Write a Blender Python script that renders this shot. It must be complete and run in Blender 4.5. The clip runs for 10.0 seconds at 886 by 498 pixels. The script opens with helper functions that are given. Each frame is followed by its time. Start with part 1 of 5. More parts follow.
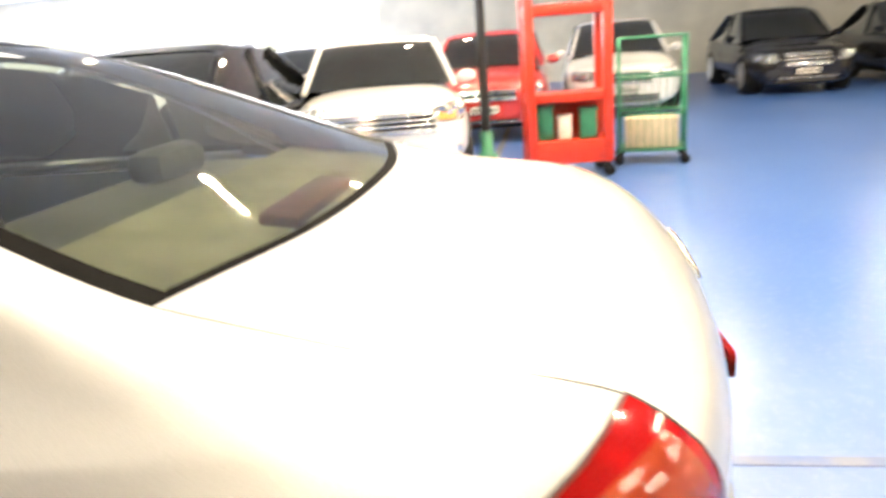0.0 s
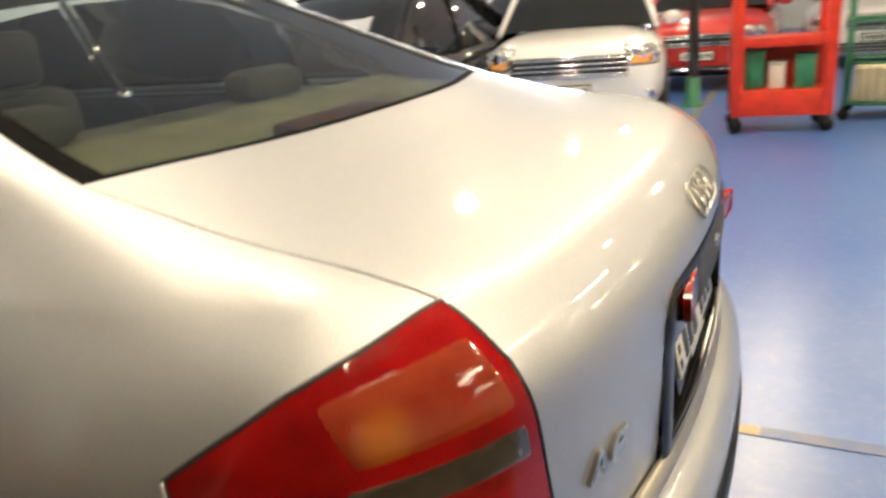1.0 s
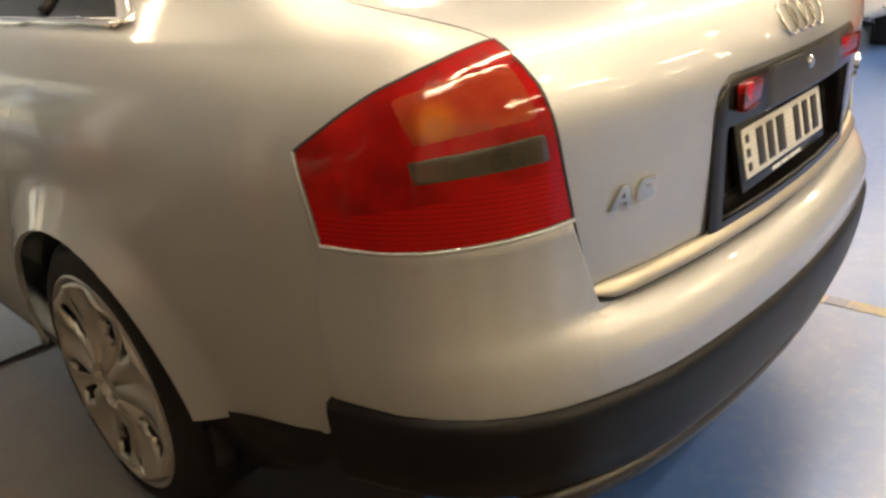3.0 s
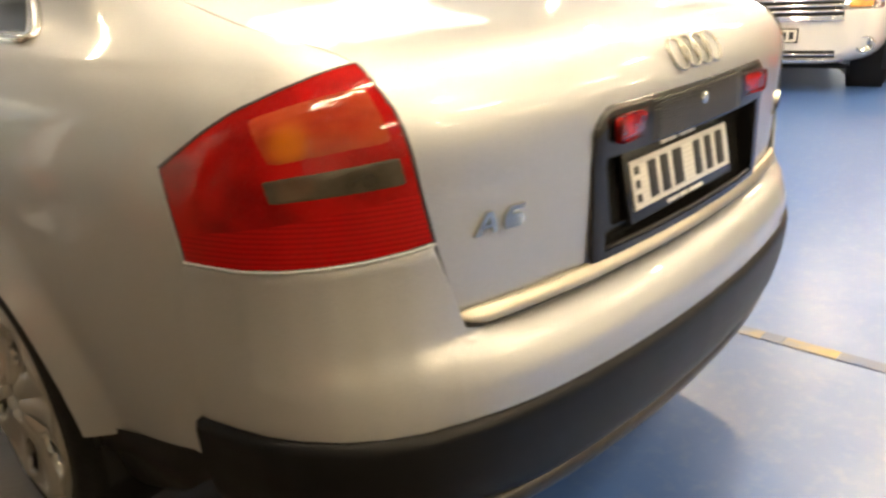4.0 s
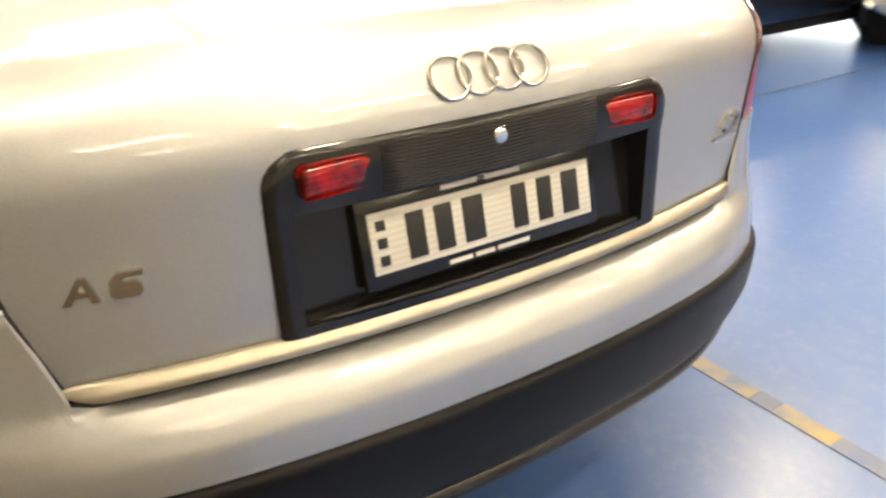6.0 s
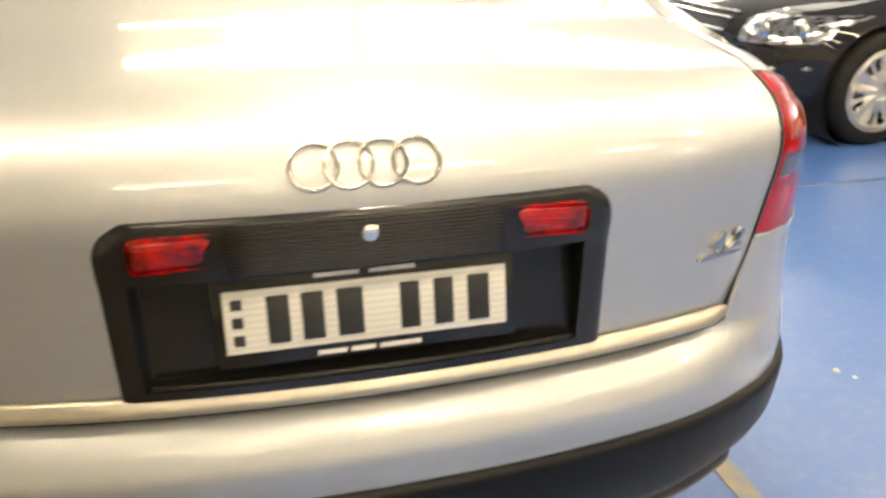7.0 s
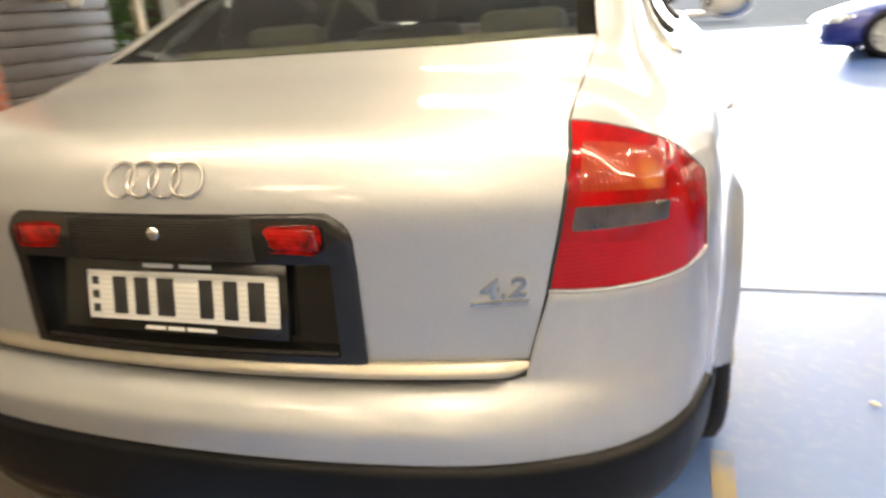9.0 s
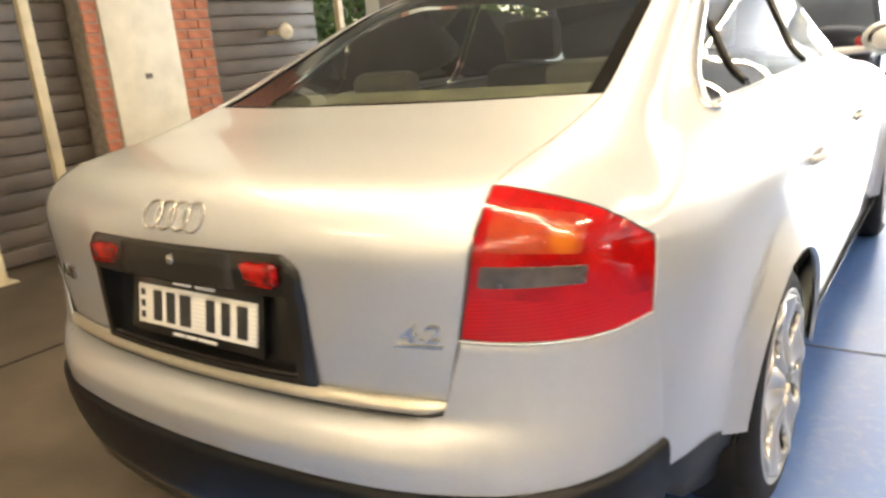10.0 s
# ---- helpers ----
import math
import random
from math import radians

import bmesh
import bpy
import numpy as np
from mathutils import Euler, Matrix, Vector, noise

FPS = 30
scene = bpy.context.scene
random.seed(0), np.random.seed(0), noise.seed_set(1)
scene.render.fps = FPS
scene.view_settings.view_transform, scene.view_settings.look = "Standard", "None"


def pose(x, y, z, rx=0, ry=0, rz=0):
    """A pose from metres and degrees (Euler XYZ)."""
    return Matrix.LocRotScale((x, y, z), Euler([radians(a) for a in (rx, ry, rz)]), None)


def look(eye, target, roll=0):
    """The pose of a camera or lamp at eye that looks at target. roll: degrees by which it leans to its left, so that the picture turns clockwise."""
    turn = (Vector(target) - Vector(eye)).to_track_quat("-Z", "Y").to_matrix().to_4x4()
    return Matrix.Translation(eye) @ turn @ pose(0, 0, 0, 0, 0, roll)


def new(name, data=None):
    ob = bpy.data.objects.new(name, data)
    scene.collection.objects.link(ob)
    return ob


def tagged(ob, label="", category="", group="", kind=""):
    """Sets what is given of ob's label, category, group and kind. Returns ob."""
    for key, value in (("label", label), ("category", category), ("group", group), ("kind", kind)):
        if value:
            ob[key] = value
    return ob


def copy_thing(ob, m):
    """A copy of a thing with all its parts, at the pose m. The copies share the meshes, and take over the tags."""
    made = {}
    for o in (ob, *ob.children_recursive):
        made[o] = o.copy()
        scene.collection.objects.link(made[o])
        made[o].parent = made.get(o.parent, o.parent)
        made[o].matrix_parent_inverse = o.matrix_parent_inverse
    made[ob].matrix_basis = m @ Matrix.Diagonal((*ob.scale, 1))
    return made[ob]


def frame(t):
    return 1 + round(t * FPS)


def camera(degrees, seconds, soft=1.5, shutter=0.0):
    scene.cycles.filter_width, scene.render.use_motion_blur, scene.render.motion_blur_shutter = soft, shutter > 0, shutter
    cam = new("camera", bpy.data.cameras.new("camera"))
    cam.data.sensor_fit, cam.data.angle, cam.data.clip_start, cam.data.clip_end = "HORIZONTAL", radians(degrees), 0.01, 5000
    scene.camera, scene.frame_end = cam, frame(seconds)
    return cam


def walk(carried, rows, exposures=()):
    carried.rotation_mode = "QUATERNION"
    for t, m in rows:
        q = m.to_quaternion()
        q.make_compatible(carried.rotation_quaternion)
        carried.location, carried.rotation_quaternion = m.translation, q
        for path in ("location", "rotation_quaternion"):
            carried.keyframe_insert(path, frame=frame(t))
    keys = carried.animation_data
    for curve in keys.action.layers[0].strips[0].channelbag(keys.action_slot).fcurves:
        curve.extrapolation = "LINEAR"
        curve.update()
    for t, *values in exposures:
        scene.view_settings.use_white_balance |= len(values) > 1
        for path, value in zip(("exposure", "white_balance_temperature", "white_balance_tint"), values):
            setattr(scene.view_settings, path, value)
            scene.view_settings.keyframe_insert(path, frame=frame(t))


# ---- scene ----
cam = camera(61.9, 10.0, soft=2.6, shutter=0.7)
EXPO = [(0, 1.95, 6250, 10), (0.3, 1.5, 6250, 10), (0.7, 1.05, 6250, 10), (1.2, 0.86, 6300, 8), (1.8, 0.90, 6450, 8), (2.5, 1.01, 6950, 9), (4.5, 1.35, 6800, 8), (5.0, 1.29, 6600, 8),
        (6.5, 1.26, 6500, 7), (7.5, 1.17, 6400, 7), (8.2, 1.20, 6600, 7), (9, 1.14, 6600, 9), (9.5, 1.28, 6850, 8), (10, 1.33, 6800, 8)]
PATH = [
    (0, (-1.284, 0.264, 1.315), (0.617, 0.566, 0.771), -4.4),
    (0.5, (-1.294, 0.035, 1.291), (0.511, 0.627, 0.666), -5.4),
    (1, (-1.205, -0.098, 1.244), (0.488, 0.759, 0.614), -4.8),
    (1.5, (-1.248, -0.233, 1.214), (0.263, 0.866, 0.503), -4.6),
    (2, (-1.324, -0.381, 1.206), (-0.004, 0.929, 0.471), -4.5),
    (2.5, (-1.394, -0.384, 1.142), (-0.085, 0.906, 0.353), -6.1),
    (4, (-1.254, -0.541, 1.081), (0.09, 0.762, 0.376), -3.6),
    (4.5, (-1.169, -0.61, 1.096), (0.22, 0.653, 0.406), -4.2),
    (5, (-0.951, -0.604, 1.112), (0.385, 0.673, 0.348), -0.0),
    (6.5, (-0.335, -0.803, 1.152), (0.304, 0.889, 0.298), -3.1),
    (7, (-0.104, -0.799, 1.204), (0.317, 0.967, 0.365), -0.0),
    (7.5, (0.085, -0.87, 1.173), (0.319, 0.979, 0.447), -4.5),
    (8, (0.362, -0.989, 1.177), (0.36, 0.842, 0.373), -1.5),
    (8.5, (0.588, -0.954, 1.143), (0.351, 0.911, 0.463), -1.8),
    (9, (0.788, -0.89, 1.153), (0.17, 0.906, 0.524), -4.6),
    (9.5, (1.008, -0.881, 1.217), (0.066, 0.793, 0.659), -1.9),
    (10, (1.235, -0.786, 1.202), (0.101, 0.771, 0.665), -5.2),
]
walk(cam, [(t, look(e, g, r)) for t, e, g, r in PATH], EXPO)

# ---- light ----
world = bpy.data.worlds.new("world")
scene.world = world
world.use_nodes = True
wn = world.node_tree
bgnode = wn.nodes["Background"]
sky = wn.nodes.new("ShaderNodeTexSky")
sky.sky_type = 'NISHITA'
sky.sun_disc = False
sky.sun_elevation = radians(45)
sky.sun_rotation = radians(310)
wn.links.new(sky.outputs[0], bgnode.inputs[0])
bgnode.inputs[1].default_value = 0.12


def area_light(name, m, sx, sy, power, color):
    data = bpy.data.lights.new(name, 'AREA')
    data.shape, data.size, data.size_y, data.energy, data.color = 'RECTANGLE', sx, sy, power, color
    ob = new(name, data)
    ob.matrix_world = m
    return ob


# daylight entering through the open roller door ahead
area_light("door_daylight", look((3.9, 19.9, 1.4), (3.9, 0, 0.9)), 7.1, 2.6, 1450, (0.92, 0.96, 1.0))
# and through the one in the far side wall
area_light("side_daylight", look((19.85, 11.0, 1.4), (0, 11.0, 0.9)), 11.8, 2.6, 720, (0.94, 0.97, 1.0))
sun = new("sun", bpy.data.lights.new("sun", 'SUN'))
sun.data.energy, sun.data.angle, sun.data.color = 3.0, radians(0.53), (1.0, 0.95, 0.86)
sun.matrix_world = look((-6.2, 5.2, 8.0), (0, 0, 0))


# ---- materials ----
def mat(name, color, rough=0.5, metal=0.0, coat=0.0, noise_scale=0.0, noise_amount=0.0, bump=0.0, bump_scale=0.0,
        color2=None, spec=0.5, rough_var=0.0):
    m = bpy.data.materials.new(name)
    m.use_nodes = True
    nt = m.node_tree
    p = nt.nodes["Principled BSDF"]
    p.inputs["Base Color"].default_value = (*color, 1)
    p.inputs["Roughness"].default_value = rough
    p.inputs["Metallic"].default_value = metal
    p.inputs["Coat Weight"].default_value = coat
    p.inputs["Coat Roughness"].default_value = 0.04
    p.inputs["Coat IOR"].default_value = 1.5
    p.inputs["Specular IOR Level"].default_value = spec
    tc = nt.nodes.new("ShaderNodeTexCoord")
    if noise_scale:
        n = nt.nodes.new("ShaderNodeTexNoise")
        n.inputs["Scale"].default_value = noise_scale
        n.inputs["Detail"].default_value = 6
        nt.links.new(tc.outputs["Object"], n.inputs["Vector"])
        r = nt.nodes.new("ShaderNodeValToRGB")
        c2 = color2 or tuple(c * (1 - noise_amount) for c in color)
        r.color_ramp.elements[0].position, r.color_ramp.elements[1].position = 0.35, 0.65
        r.color_ramp.elements[0].color = (*c2, 1)
        r.color_ramp.elements[1].color = (*color, 1)
        nt.links.new(n.outputs["Fac"], r.inputs["Fac"])
        nt.links.new(r.outputs["Color"], p.inputs["Base Color"])
        if rough_var:
            mr = nt.nodes.new("ShaderNodeMapRange")
            mr.inputs["To Min"].default_value = rough - rough_var
            mr.inputs["To Max"].default_value = rough + rough_var
            nt.links.new(n.outputs["Fac"], mr.inputs["Value"])
            nt.links.new(mr.outputs["Result"], p.inputs["Roughness"])
    if bump:
        n2 = nt.nodes.new("ShaderNodeTexNoise")
        n2.inputs["Scale"].default_value = bump_scale
        n2.inputs["Detail"].default_value = 4
        nt.links.new(tc.outputs["Object"], n2.inputs["Vector"])
        b = nt.nodes.new("ShaderNodeBump")
        b.inputs["Strength"].default_value = bump
        b.inputs["Distance"].default_value = 0.01
        nt.links.new(n2.outputs["Fac"], b.inputs["Height"])
        nt.links.new(b.outputs["Normal"], p.inputs["Normal"])
    return m


def glow(name, color, strength):
    m = bpy.data.materials.new(name)
    m.use_nodes = True
    nt = m.node_tree
    nt.nodes.remove(nt.nodes["Principled BSDF"])
    e = nt.nodes.new("ShaderNodeEmission")
    e.inputs[0].default_value = (*color, 1)
    e.inputs[1].default_value = strength
    nt.links.new(e.outputs[0], nt.nodes["Material Output"].inputs[0])
    return m


def tint(name, color, gloss=0.08):
    """A thin pane: mostly see-through in its tint, with a sharp reflection."""
    m = bpy.data.materials.new(name)
    m.use_nodes = True
    nt = m.node_tree
    nt.nodes.remove(nt.nodes["Principled BSDF"])
    t = nt.nodes.new("ShaderNodeBsdfTransparent")
    t.inputs[0].default_value = (*color, 1)
    g = nt.nodes.new("ShaderNodeBsdfGlossy")
    g.inputs["Roughness"].default_value = 0.02
    f = nt.nodes.new("ShaderNodeFresnel")
    f.inputs[0].default_value = 1.8
    mx = nt.nodes.new("ShaderNodeMixShader")
    nt.links.new(f.outputs[0], mx.inputs[0])
    nt.links.new(t.outputs[0], mx.inputs[1])
    nt.links.new(g.outputs[0], mx.inputs[2])
    nt.links.new(mx.outputs[0], nt.nodes["Material Output"].inputs[0])
    return m


def paint(name, color, rough=0.55, metal=0.78, flake=0.12, spec=0.5):
    """Metallic lacquer: fine flake in the colour, slight orange peel, clear coat, a little dust."""
    m = mat(name, color, rough, metal, 1.0, spec=spec)
    nt = m.node_tree
    p = nt.nodes["Principled BSDF"]
    tc = nt.nodes["Texture Coordinate"]
    fl = nt.nodes.new("ShaderNodeTexNoise")
    fl.inputs["Scale"].default_value = 900
    nt.links.new(tc.outputs["Object"], fl.inputs["Vector"])
    du = nt.nodes.new("ShaderNodeTexNoise")
    du.inputs["Scale"].default_value = 5
    du.inputs["Detail"].default_value = 8
    nt.links.new(tc.outputs["Object"], du.inputs["Vector"])
    r = nt.nodes.new("ShaderNodeValToRGB")
    r.color_ramp.elements[0].position, r.color_ramp.elements[1].position = 0.3, 0.7
    r.color_ramp.elements[0].color = (*[c * (1 - flake) for c in color], 1)
    r.color_ramp.elements[1].color = (*[min(1, c * (1 + flake)) for c in color], 1)
    nt.links.new(fl.outputs["Fac"], r.inputs["Fac"])
    nt.links.new(r.outputs["Color"], p.inputs["Base Color"])
    mr = nt.nodes.new("ShaderNodeMapRange")
    mr.inputs["To Min"].default_value, mr.inputs["To Max"].default_value = 0.03, 0.07
    nt.links.new(du.outputs["Fac"], mr.inputs["Value"])
    nt.links.new(mr.outputs["Result"], p.inputs["Coat Roughness"])
    op = nt.nodes.new("ShaderNodeTexNoise")
    op.inputs["Scale"].default_value = 120
    nt.links.new(tc.outputs["Object"], op.inputs["Vector"])
    b = nt.nodes.new("ShaderNodeBump")
    b.inputs["Strength"].default_value = 0.03
    b.inputs["Distance"].default_value = 0.002
    nt.links.new(op.outputs["Fac"], b.inputs["Height"])
    nt.links.new(b.outputs["Normal"], p.inputs["Coat Normal"])
    return m


M_SILVER = paint("silver_lacquer", (0.45, 0.462, 0.476), 0.485, 0.70)
M_WHITE = paint("white_lacquer", (0.66, 0.665, 0.665), 0.35, 0.0, 0.03)
M_BLACKCAR = paint("black_lacquer", (0.007, 0.007, 0.010), 0.5, 0.0, spec=0.05)
M_BLUECAR = paint("blue_lacquer", (0.02, 0.03, 0.22), 0.3, 0.3)
M_DARKCAR = paint("dark_grey_lacquer", (0.014, 0.014, 0.017), 0.5, 0.2, spec=0.05)
M_REDCAR = paint("red_lacquer", (0.45, 0.02, 0.015), 0.35, 0.0)
M_TRIM = mat("grained_black_plastic", (0.004, 0.0045, 0.006), 0.42, bump=0.1, bump_scale=500, noise_scale=14, noise_amount=0.35, spec=0.2)
M_LIP = mat("smooth_dark_brown_plastic", (0.016, 0.012, 0.008), 0.30, noise_scale=7, noise_amount=0.5)
M_GLOSSBLACK = mat("gloss_black_plastic", (0.012, 0.012, 0.012), 0.16, noise_scale=30, noise_amount=0.3)
M_RIB = mat("smoked_ribbed_plastic", (0.016, 0.013, 0.010), 0.4, noise_scale=40, noise_amount=0.5)
M_MATTBLACK = mat("matt_black_plastic", (0.015, 0.015, 0.016), 0.55, noise_scale=20, noise_amount=0.3)
M_RUBBER = mat("tyre_rubber", (0.010, 0.010, 0.010), 0.6, noise_scale=25, noise_amount=0.4, bump=0.2, bump_scale=120, spec=0.2)
M_BADGE = mat("badge_chrome", (0.56, 0.54, 0.48), 0.20, 1.0, noise_scale=60, noise_amount=0.15)
M_CHROME = mat("chrome", (0.82, 0.82, 0.80), 0.08, 1.0, noise_scale=60, noise_amount=0.08)
M_MIRROR = mat("mirror_glass", (0.55, 0.56, 0.58), 0.03, 1.0, noise_scale=20, noise_amount=0.05)
M_EMBLEM = mat("emblem_chrome", (0.62, 0.60, 0.55), 0.07, 1.0, noise_scale=60, noise_amount=0.1)
M_STRIP = mat("worn_bright_strip", (0.50, 0.47, 0.39), 0.38, 0.85, noise_scale=35, noise_amount=0.08, rough_var=0.1)
M_ALLOY = mat("alloy_silver", (0.56, 0.55, 0.52), 0.30, 0.8, noise_scale=30, noise_amount=0.06)
M_DARK = mat("dark_gap", (0.008, 0.008, 0.008), 0.9, noise_scale=10, noise_amount=0.3)
M_RED = mat("red_lens", (0.35, 0.004, 0.004), 0.12, 0.0, 0.55, noise_scale=13, noise_amount=0.45, spec=0.1)
M_REDDEEP = mat("deep_red_lens", (0.46, 0.006, 0.004), 0.12, 0.0, 0.8, noise_scale=38, noise_amount=0.85, spec=0.2)
M_REDSTOP = mat("ribbed_red_lens", (0.40, 0.006, 0.008), 0.15, 0.0, 0.5, spec=0.1)
M_AMBER = mat("amber_lens", (0.30, 0.043, 0.012), 0.12, 0.0, 0.8, noise_scale=16, color2=(0.25, 0.020, 0.008), spec=0.2)
M_SMOKE = mat("smoked_lens", (0.075, 0.060, 0.042), 0.12, 0.0, 1.0, noise_scale=14, noise_amount=0.6)
M_PLATE = mat("reflective_plate_white", (0.72, 0.70, 0.64), 0.4, noise_scale=40, noise_amount=0.06)
M_INK = mat("plate_black_ink", (0.02, 0.02, 0.02), 0.5, noise_scale=60, noise_amount=0.2)
M_INKWHITE = mat("white_print", (0.75, 0.75, 0.72), 0.5, noise_scale=60, noise_amount=0.1)
M_GLASS = tint("tinted_glass", (0.80, 0.86, 0.76))
M_BORDER = mat("black_ceramic_border", (0.003, 0.003, 0.003), 0.8, noise_scale=40, noise_amount=0.3, spec=0.05)
for m_, strength in ((M_REDSTOP, 0.06), (M_REDDEEP, 0.30)):
    # fine level ribs moulded in the lens
    nt_ = m_.node_tree
    wv = nt_.nodes.new("ShaderNodeTexWave")
    wv.bands_direction = 'Z'
    wv.inputs["Scale"].default_value = 45
    bp = nt_.nodes.new("ShaderNodeBump")
    bp.inputs["Strength"].default_value, bp.inputs["Distance"].default_value = strength, 0.002
    nt_.links.new(nt_.nodes["Texture Coordinate"].outputs["Object"], wv.inputs["Vector"])
    nt_.links.new(wv.outputs["Fac"], bp.inputs["Height"])
    nt_.links.new(bp.outputs["Normal"], nt_.nodes["Principled BSDF"].inputs["Normal"])
    if m_ is M_REDSTOP:
        rp = nt_.nodes.new("ShaderNodeValToRGB")
        rp.color_ramp.elements[0].color, rp.color_ramp.elements[1].color = (0.26, 0.0025, 0.003, 1), (0.37, 0.004, 0.005, 1)
        nt_.links.new(wv.outputs["Fac"], rp.inputs["Fac"])
        nt_.links.new(rp.outputs["Color"], nt_.nodes["Principled BSDF"].inputs["Base Color"])
for m_ in (M_AMBER, M_SMOKE):
    # upright ribs behind the clear face
    nt_ = m_.node_tree
    wv = nt_.nodes.new("ShaderNodeTexWave")
    wv.bands_direction = 'DIAGONAL'
    wv.inputs["Scale"].default_value = 55
    bp = nt_.nodes.new("ShaderNodeBump")
    bp.inputs["Strength"].default_value, bp.inputs["Distance"].default_value = 0.12, 0.002
    flat_z = nt_.nodes.new("ShaderNodeMapping")
    flat_z.inputs["Scale"].default_value = (1, 1, 0)
    nt_.links.new(nt_.nodes["Texture Coordinate"].outputs["Object"], flat_z.inputs["Vector"])
    nt_.links.new(flat_z.outputs["Vector"], wv.inputs["Vector"])
    nt_.links.new(wv.outputs["Fac"], bp.inputs["Height"])
    nt_.links.new(bp.outputs["Normal"], nt_.nodes["Principled BSDF"].inputs["Normal"])
nt_ = M_PLATE.node_tree
wv = nt_.nodes.new("ShaderNodeTexWave")
wv.bands_direction = 'Z'
wv.inputs["Scale"].default_value = 36
rp = nt_.nodes.new("ShaderNodeValToRGB")
rp.color_ramp.elements[0].color, rp.color_ramp.elements[1].color = (0.62, 0.61, 0.56, 1), (0.74, 0.73, 0.68, 1)
nt_.links.new(nt_.nodes["Texture Coordinate"].outputs["Object"], wv.inputs["Vector"])
nt_.links.new(wv.outputs["Fac"], rp.inputs["Fac"])
nt_.links.new(rp.outputs["Color"], nt_.nodes["Principled BSDF"].inputs["Base Color"])
M_SEAT = mat("grey_leather", (0.10, 0.10, 0.085), 0.5, noise_scale=25, noise_amount=0.25)
M_HIGHSTOP = mat("dull_red_brown_plastic", (0.11, 0.035, 0.025), 0.35, noise_scale=20, noise_amount=0.3)
M_SHELF = mat("beige_carpet", (0.25, 0.24, 0.175), 0.9, noise_scale=9, noise_amount=0.3)


# ---- mesh helpers ----
def link_mesh(name, verts, faces, material, parent=None, label="", flat=False):
    me = bpy.data.meshes.new(name)
    me.from_pydata([tuple(v) for v in verts], [], [tuple(f) for f in faces])
    me.validate()
    me.materials.append(material)
    if not flat:
        me.shade_smooth()
    ob = new(name, me)
    if parent is not None:
        ob.parent = parent
    if label:
        ob["label"] = label
    return ob


def part(name, bm, material, parent=None, label="", sharp=None):
    me = bpy.data.meshes.new(name)
    bmesh.ops.recalc_face_normals(bm, faces=bm.faces[:])
    if sharp is not None:
        for e in bm.edges:
            if len(e.link_faces) == 2 and e.calc_face_angle() > radians(sharp):
                e.smooth = False
        for f in bm.faces:
            f.smooth = True
    bm.to_mesh(me)
    bm.free()
    me.materials.append(material)
    ob = new(name, me)
    if parent is not None:
        ob.parent = parent
    if label:
        ob["label"] = label
    return ob


def empty(name, m, label, category, group="", kind=""):
    ob = new(name)
    ob.matrix_world = m
    ob.empty_display_size = 0.1
    return tagged(ob, label, category, group, kind)


def box_bm(bm, lo, hi, bevel=0.0, m=None, seg=2):
    r = bmesh.ops.create_cube(bm, size=1)
    vs = r["verts"]
    for v in vs:
        v.co = Vector([lo[i] + (v.co[i] + 0.5) * (hi[i] - lo[i]) for i in range(3)])
    if bevel:
        es = list({e for v in vs for e in v.link_edges})
        rr = bmesh.ops.bevel(bm, geom=es, offset=bevel, segments=seg, profile=0.5, affect='EDGES')
        vs = list({v for f in rr["faces"] for v in f.verts} | {v for v in vs if v.is_valid})
    if m is not None:
        bmesh.ops.transform(bm, matrix=m, verts=vs)
    return vs


def box(name, lo, hi, material, parent=None, bevel=0.0, label="", m=None):
    bm = bmesh.new()
    box_bm(bm, lo, hi, bevel, m)
    return part(name, bm, material, parent, label, sharp=40)


def tube(name, pts, radius, material, parent=None, label="", sides=8, closed=False):
    """A round bar along a row of points."""
    pts = [Vector(p) for p in pts]
    n = len(pts)
    verts, faces = [], []
    for i, p in enumerate(pts):
        if closed:
            d = (pts[(i + 1) % n] - pts[i - 1]).normalized()
        else:
            d = (pts[min(i + 1, n - 1)] - pts[max(i - 1, 0)]).normalized()
        a = d.cross(Vector((0, 0, 1)) if abs(d.z) < 0.9 else Vector((1, 0, 0))).normalized()
        b = d.cross(a)
        for k in range(sides):
            w = 2 * math.pi * k / sides
            verts.append(p + radius * (math.cos(w) * a + math.sin(w) * b))
    for i in range(n if closed else n - 1):
        for k in range(sides):
            j = (i + 1) % n
            faces.append((i * sides + k, i * sides + (k + 1) % sides, j * sides + (k + 1) % sides, j * sides + k))
    if not closed:
        faces.append(tuple(range(sides - 1, -1, -1)))
        faces.append(tuple((n - 1) * sides + k for k in range(sides)))
    return link_mesh(name, verts, faces, material, parent, label)


def lathe(name, prof, material, parent=None, label="", seg=48, axis="x", closed=False):
    """prof: rows of (distance along the axis, radius)."""
    verts, faces = [], []
    n = len(prof)
    for k in range(seg):
        w = 2 * math.pi * k / seg
        for a, r in prof:
            if axis == "x":
                verts.append((a, r * math.cos(w), r * math.sin(w)))
            elif axis == "y":
                verts.append((r * math.cos(w), a, r * math.sin(w)))
            else:
                verts.append((r * math.cos(w), r * math.sin(w), a))
    for k in range(seg):
        k2 = (k + 1) % seg
        for i in range(n if closed else n - 1):
            j = (i + 1) % n
            faces.append((k * n + i, k2 * n + i, k2 * n + j, k * n + j))
    return link_mesh(name, verts, faces, material, parent, label)


